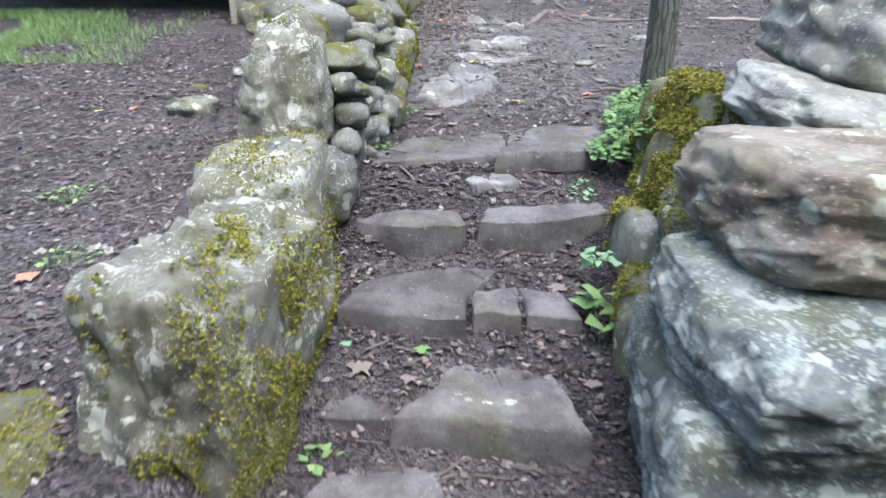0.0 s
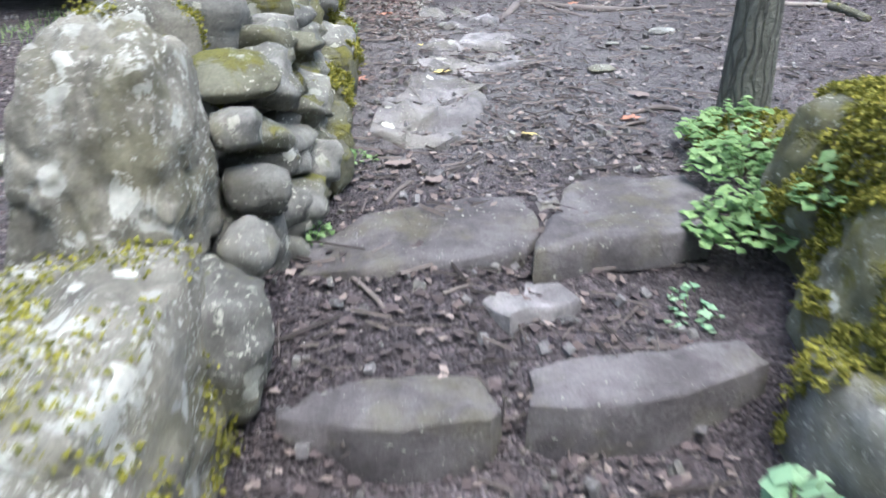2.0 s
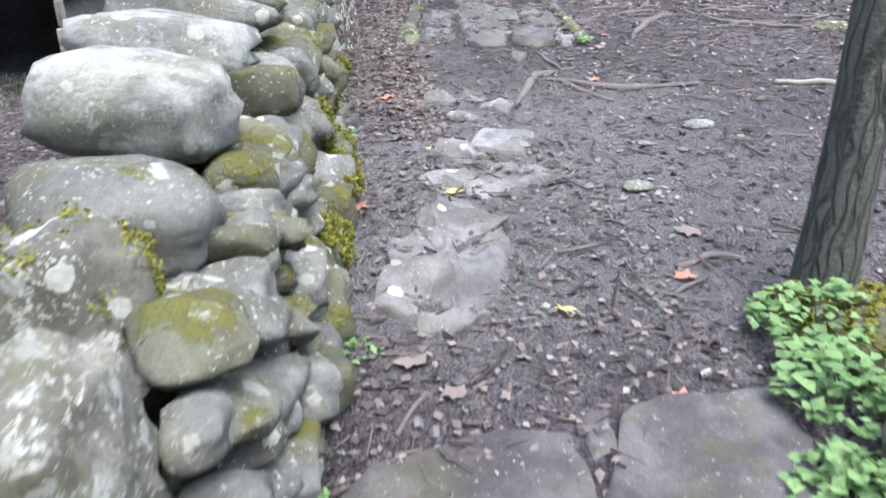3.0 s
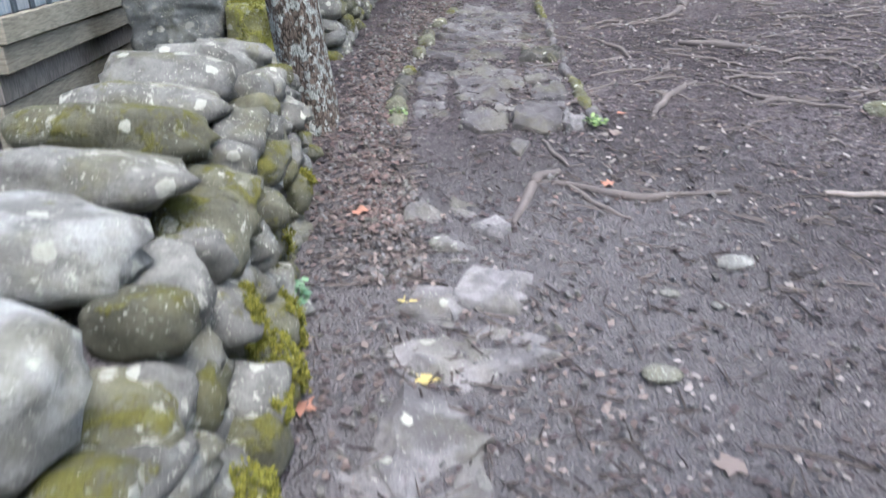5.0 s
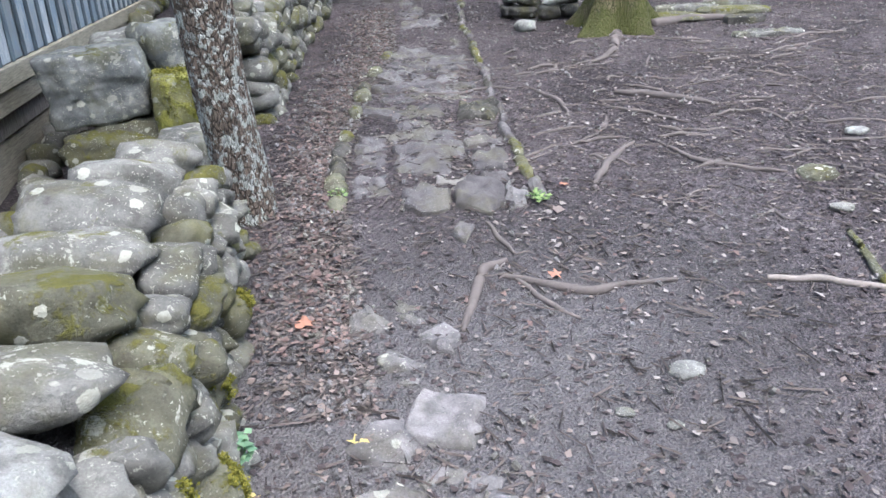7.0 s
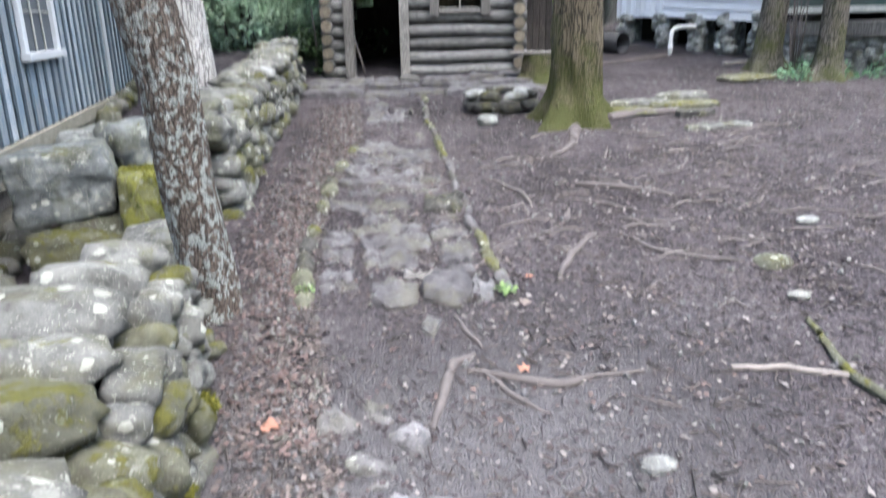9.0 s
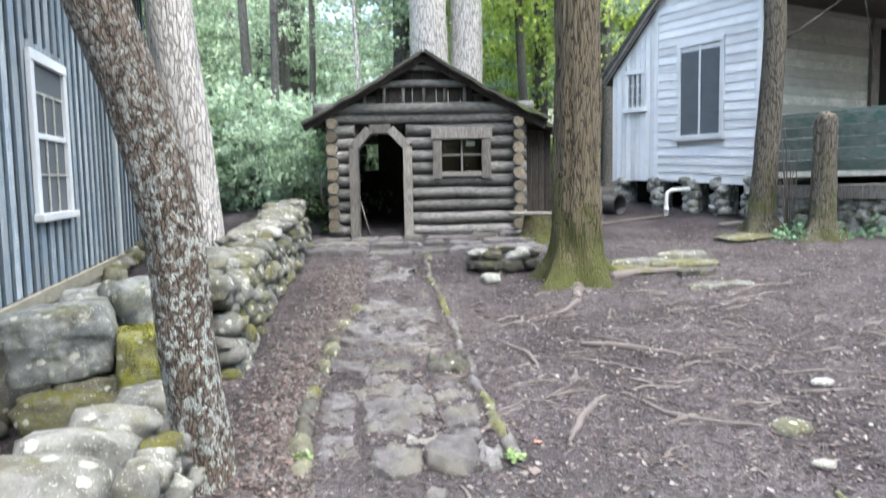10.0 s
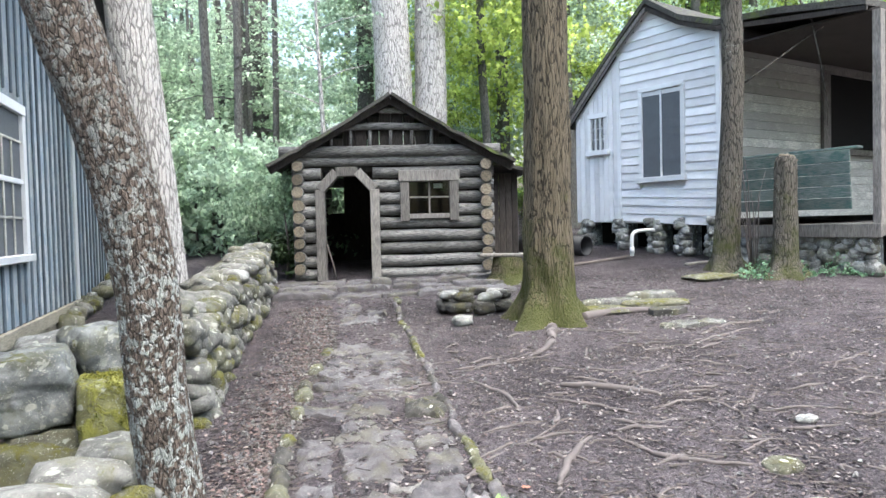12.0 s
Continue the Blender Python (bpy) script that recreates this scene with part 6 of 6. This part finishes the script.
def flat_spots(n, seed, lift):
    rr = random.Random(seed)
    out = []
    while len(out) < n:
        x, y = litter_spot(rr)
        if abs(x - 1.2) < 0.6 and y < 3.3:
            continue
        out.append((x, y, ground_z(x, y) + lift + rr.uniform(0, 0.012)))
    return out


thing("leaf_litter", leaves_data("leaf_litter", flat_spots(12000, 1, 0.005), LEAF_DEAD, 0.03, 0.18, random.Random(4), True), "scattered brown and grey dead leaves", "leaf litter", kind="stuff")


def band(n, seed, x0, x1, y0, y1, clump=0.0):
    """Spots over a stretch of the yard, thicker where leaves drift together."""
    rr = random.Random(seed)
    out = []
    while len(out) < n:
        x, y = rr.uniform(x0, x1), rr.uniform(y0, y1)
        if 0.62 < x and y < 3.3 or rr.random() < clump and noise.noise(Vector((x * 1.7, y * 1.7, seed))) < 0.05:
            continue
        out.append((x, y, ground_z(x, y) + rr.uniform(0.002, 0.014)))
    return out


rr = random.Random(61)
spots = []
while len(spots) < 2600:
    y = 6.0 + 7.6 * rr.random() ** 1.2
    x = edge_x(EDGE_L, y) - 0.02 - abs(rr.gauss(0, 0.24)) if rr.random() < 0.9 else rr.uniform(0.1, 2.2)
    if x > -0.5 + 0.08 * max(0, y - 8):
        spots.append((x, y, ground_z(x, y) + rr.uniform(0.004, 0.028)))
thing("leaf_drift", leaves_data("leaf_drift", spots, LEAF_RED, 0.033, 0.2, random.Random(6), True), "drift of reddish brown dead leaves along the wall", "leaf litter", kind="stuff")
thing("rotted_litter", leaves_data("rotted_litter", band(4500, 62, -0.4, 4.6, 3.3, 9.0, 0.6) + band(5000, 63, -3.6, -0.9, 1.4, 7.0, 0.4) + band(1100, 66, -0.5, 0.62, 1.5, 3.4), LEAF_DARK, 0.036, 0.2, random.Random(7), True), "dark rotted leaf bits trodden into soil", "leaf litter", kind="stuff")
thing("pale_chips", leaves_data("pale_chips", band(1900, 64, 0.0, 5.0, 3.6, 9.5, 0.5) + band(1800, 65, -3.6, -0.9, 1.4, 7.0, 0.5) + band(2600, 67, 0.8, 8.0, 7.0, 13.5, 0.5), LEAF_PALE, 0.026, 0.2, random.Random(8), True), "small bleached leaf and bark chips on soil", "leaf litter", kind="stuff")
rr = random.Random(31)
spots = []
for k in range(2600):
    x, y = rr.uniform(0.9, 7.5), 4.6 + 8.5 * rr.random() ** 0.9
    if k % 5 == 0:
        x, y = rr.uniform(-4.0, -1.0), rr.uniform(1.5, 7.5)
    spots.append((x, y, ground_z(x, y) + rr.uniform(0.004, 0.014)))
thing("bleached_litter", leaves_data("bleached_litter", spots, LEAF_PALE, 0.04, 0.18, random.Random(5), True), "scattered bleached bits of dead leaves", "leaf litter", kind="stuff")
rr = random.Random(9)
v, f = [], []
for x, y, z in flat_spots(8000, 2, 0.004) + band(2600, 68, 0.6, 5.5, 4.2, 10.5, 0.7):
    a, ln, w = rr.uniform(0, 3.14), rr.uniform(0.02, 0.11) * (2.2 if rr.random() < 0.15 else 1), rr.uniform(0.0015, 0.0045)
    ca, sa = math.cos(a), math.sin(a)
    b = len(v)
    t = rr.uniform(-0.006, 0.008)
    for s, zz in ((-1, 0), (1, t)):
        v += [(x + s * ca * ln / 2 - sa * w, y + s * sa * ln / 2 + ca * w, z + zz), (x + s * ca * ln / 2 + sa * w, y + s * sa * ln / 2 - ca * w, z + zz), (x + s * ca * ln / 2, y + s * sa * ln / 2, z + zz + w * 1.8)]
    f += [(b, b + 3, b + 5, b + 2), (b + 1, b + 2, b + 5, b + 4), (b, b + 1, b + 4, b + 3), (b, b + 2, b + 1), (b + 3, b + 4, b + 5)]
twigs = mesh("twig_litter", v, f, TWIG)
twigs.materials.append(DARK_TWIG)
twigs.polygons.foreach_set("material_index", [(k // 5) % 3 == 0 for k in range(len(twigs.polygons))])
thing("twig_litter", twigs, "fine scattered twigs and bark strips", "twig litter", kind="stuff")
v, f = [], []
cube = [(0, 1, 3, 2), (4, 6, 7, 5), (0, 4, 5, 1), (2, 3, 7, 6), (0, 2, 6, 4), (1, 5, 7, 3)]
for x, y, z in flat_spots(5200, 3, 0.002):
    s = rr.uniform(0.006, 0.02)
    m = Euler((rr.uniform(0, 3), rr.uniform(0, 3), rr.uniform(0, 3))).to_matrix()
    b = len(v)
    for k in range(8):
        v.append(tuple(Vector((x, y, z)) + m @ Vector(((k & 1) - 0.5, ((k >> 1) & 1) - 0.5, ((k >> 2) & 1) * 0.6 - 0.3)) * s * rr.uniform(1.2, 1.8)))
    f += [tuple(b + i for i in q) for q in cube]
thing("pebbles", mesh("pebbles", v, f, PATH_PALE), "scattered small pale stone chips", "pebbles", kind="stuff")


def single_leaf(x, y, s, mat, label, seed):
    rr = random.Random(seed)
    v = [(0, 0, 0.25 * s)]
    n = 15
    for k in range(n):
        a = 2 * math.pi * k / n
        r0 = s * (0.75 + 0.25 * math.cos(5 * a)) * rr.uniform(0.8, 1.1)
        v.append((r0 * math.cos(a), r0 * 0.8 * math.sin(a), 0.06 * s + rr.uniform(-0.05, 0.22) * s))
    me = mesh("fallen_leaf", v, [(0, 1 + k, 1 + (k + 1) % n) for k in range(n)], mat, True)
    thing("fallen_leaf", me, label, "leaf", "large fallen leaves", m=pose(x, y, ground_z(x, y) + 0.006, rr.uniform(-8, 8), rr.uniform(-8, 8), rr.uniform(0, 360)))


for i, (x, y, s, m, lb) in enumerate([
    (-0.01, 6.23, 0.08, LEAF_RUST, "curled rust-coloured leaf on bare soil"), (1.2, 6.42, 0.05, LEAF_RUST, "small orange leaf on bare soil"), (0.17, 5.48, 0.045, LEAF_YELLOW, "small yellow leaf on bare soil"),
    (-0.2, 5.3, 0.045, LEAF_YELLOW, "small yellow leaf by the wall"), (-0.18, 4.95, 0.06, LEAF_RUST, "orange leaf by the wall's foot"), (0.06, 5.66, 0.055, LEAF_DEAD, "pale curled dead leaf on soil"), (0.2, 5.05, 0.05, LEAF_YELLOW, "pale yellow leaf on a slab"),
    (1.12, 8.75, 0.06, LEAF_DEAD, "pale dead leaf on the flagstones"), (1.57, 7.38, 0.04, LEAF_RUST, "small red leaf beside the path"), (1.42, 7.05, 0.06, LEAF_DEAD, "pale dead leaf on bare soil"),
    (0.62, 3.75, 0.05, LEAF_RUST, "reddish curled leaf above the top step"), (-0.05, 3.98, 0.06, LEAF_DEAD, "dry tan leaf beside the slab"), (0.05, 3.85, 0.055, LEAF_DEAD, "dry tan leaf beside the slab"), (0.72, 3.42, 0.055, LEAF_DEAD, "dry tan leaf on the top step"),
    (-0.08, 2.28, 0.055, HERB, "green leaf lying on the step tread"), (-0.3, 2.2, 0.06, LEAF_DEAD, "pale dead leaf on the step tread"), (-0.12, 2.15, 0.05, LEAF_DEAD, "pale dead leaf on the step tread"), (0.46, 2.6, 0.05, LEAF_DEAD, "pale dead leaf on the step tread"),
    (0.52, 2.12, 0.04, LEAF_DEAD, "pale dead leaf on the lowest step"), (-2.0, 4.66, 0.05, LEAF_RUST, "orange leaf on dark soil"), (-2.2, 4.6, 0.04, LEAF_YELLOW, "yellow leaf on dark soil"), (-1.6, 2.5, 0.06, LEAF_RUST, "pinkish dead leaf on dark soil"),
    (0.85, 4.3, 0.05, LEAF_RUST, "brown curled leaf on bare soil"), (1.0, 4.6, 0.06, LEAF_DEAD, "pale curled leaf on bare soil"), (0.42, 4.15, 0.05, LEAF_YELLOW, "pale yellow leaf by the slab"),
]):
    single_leaf(x, y, s, m, lb, i)
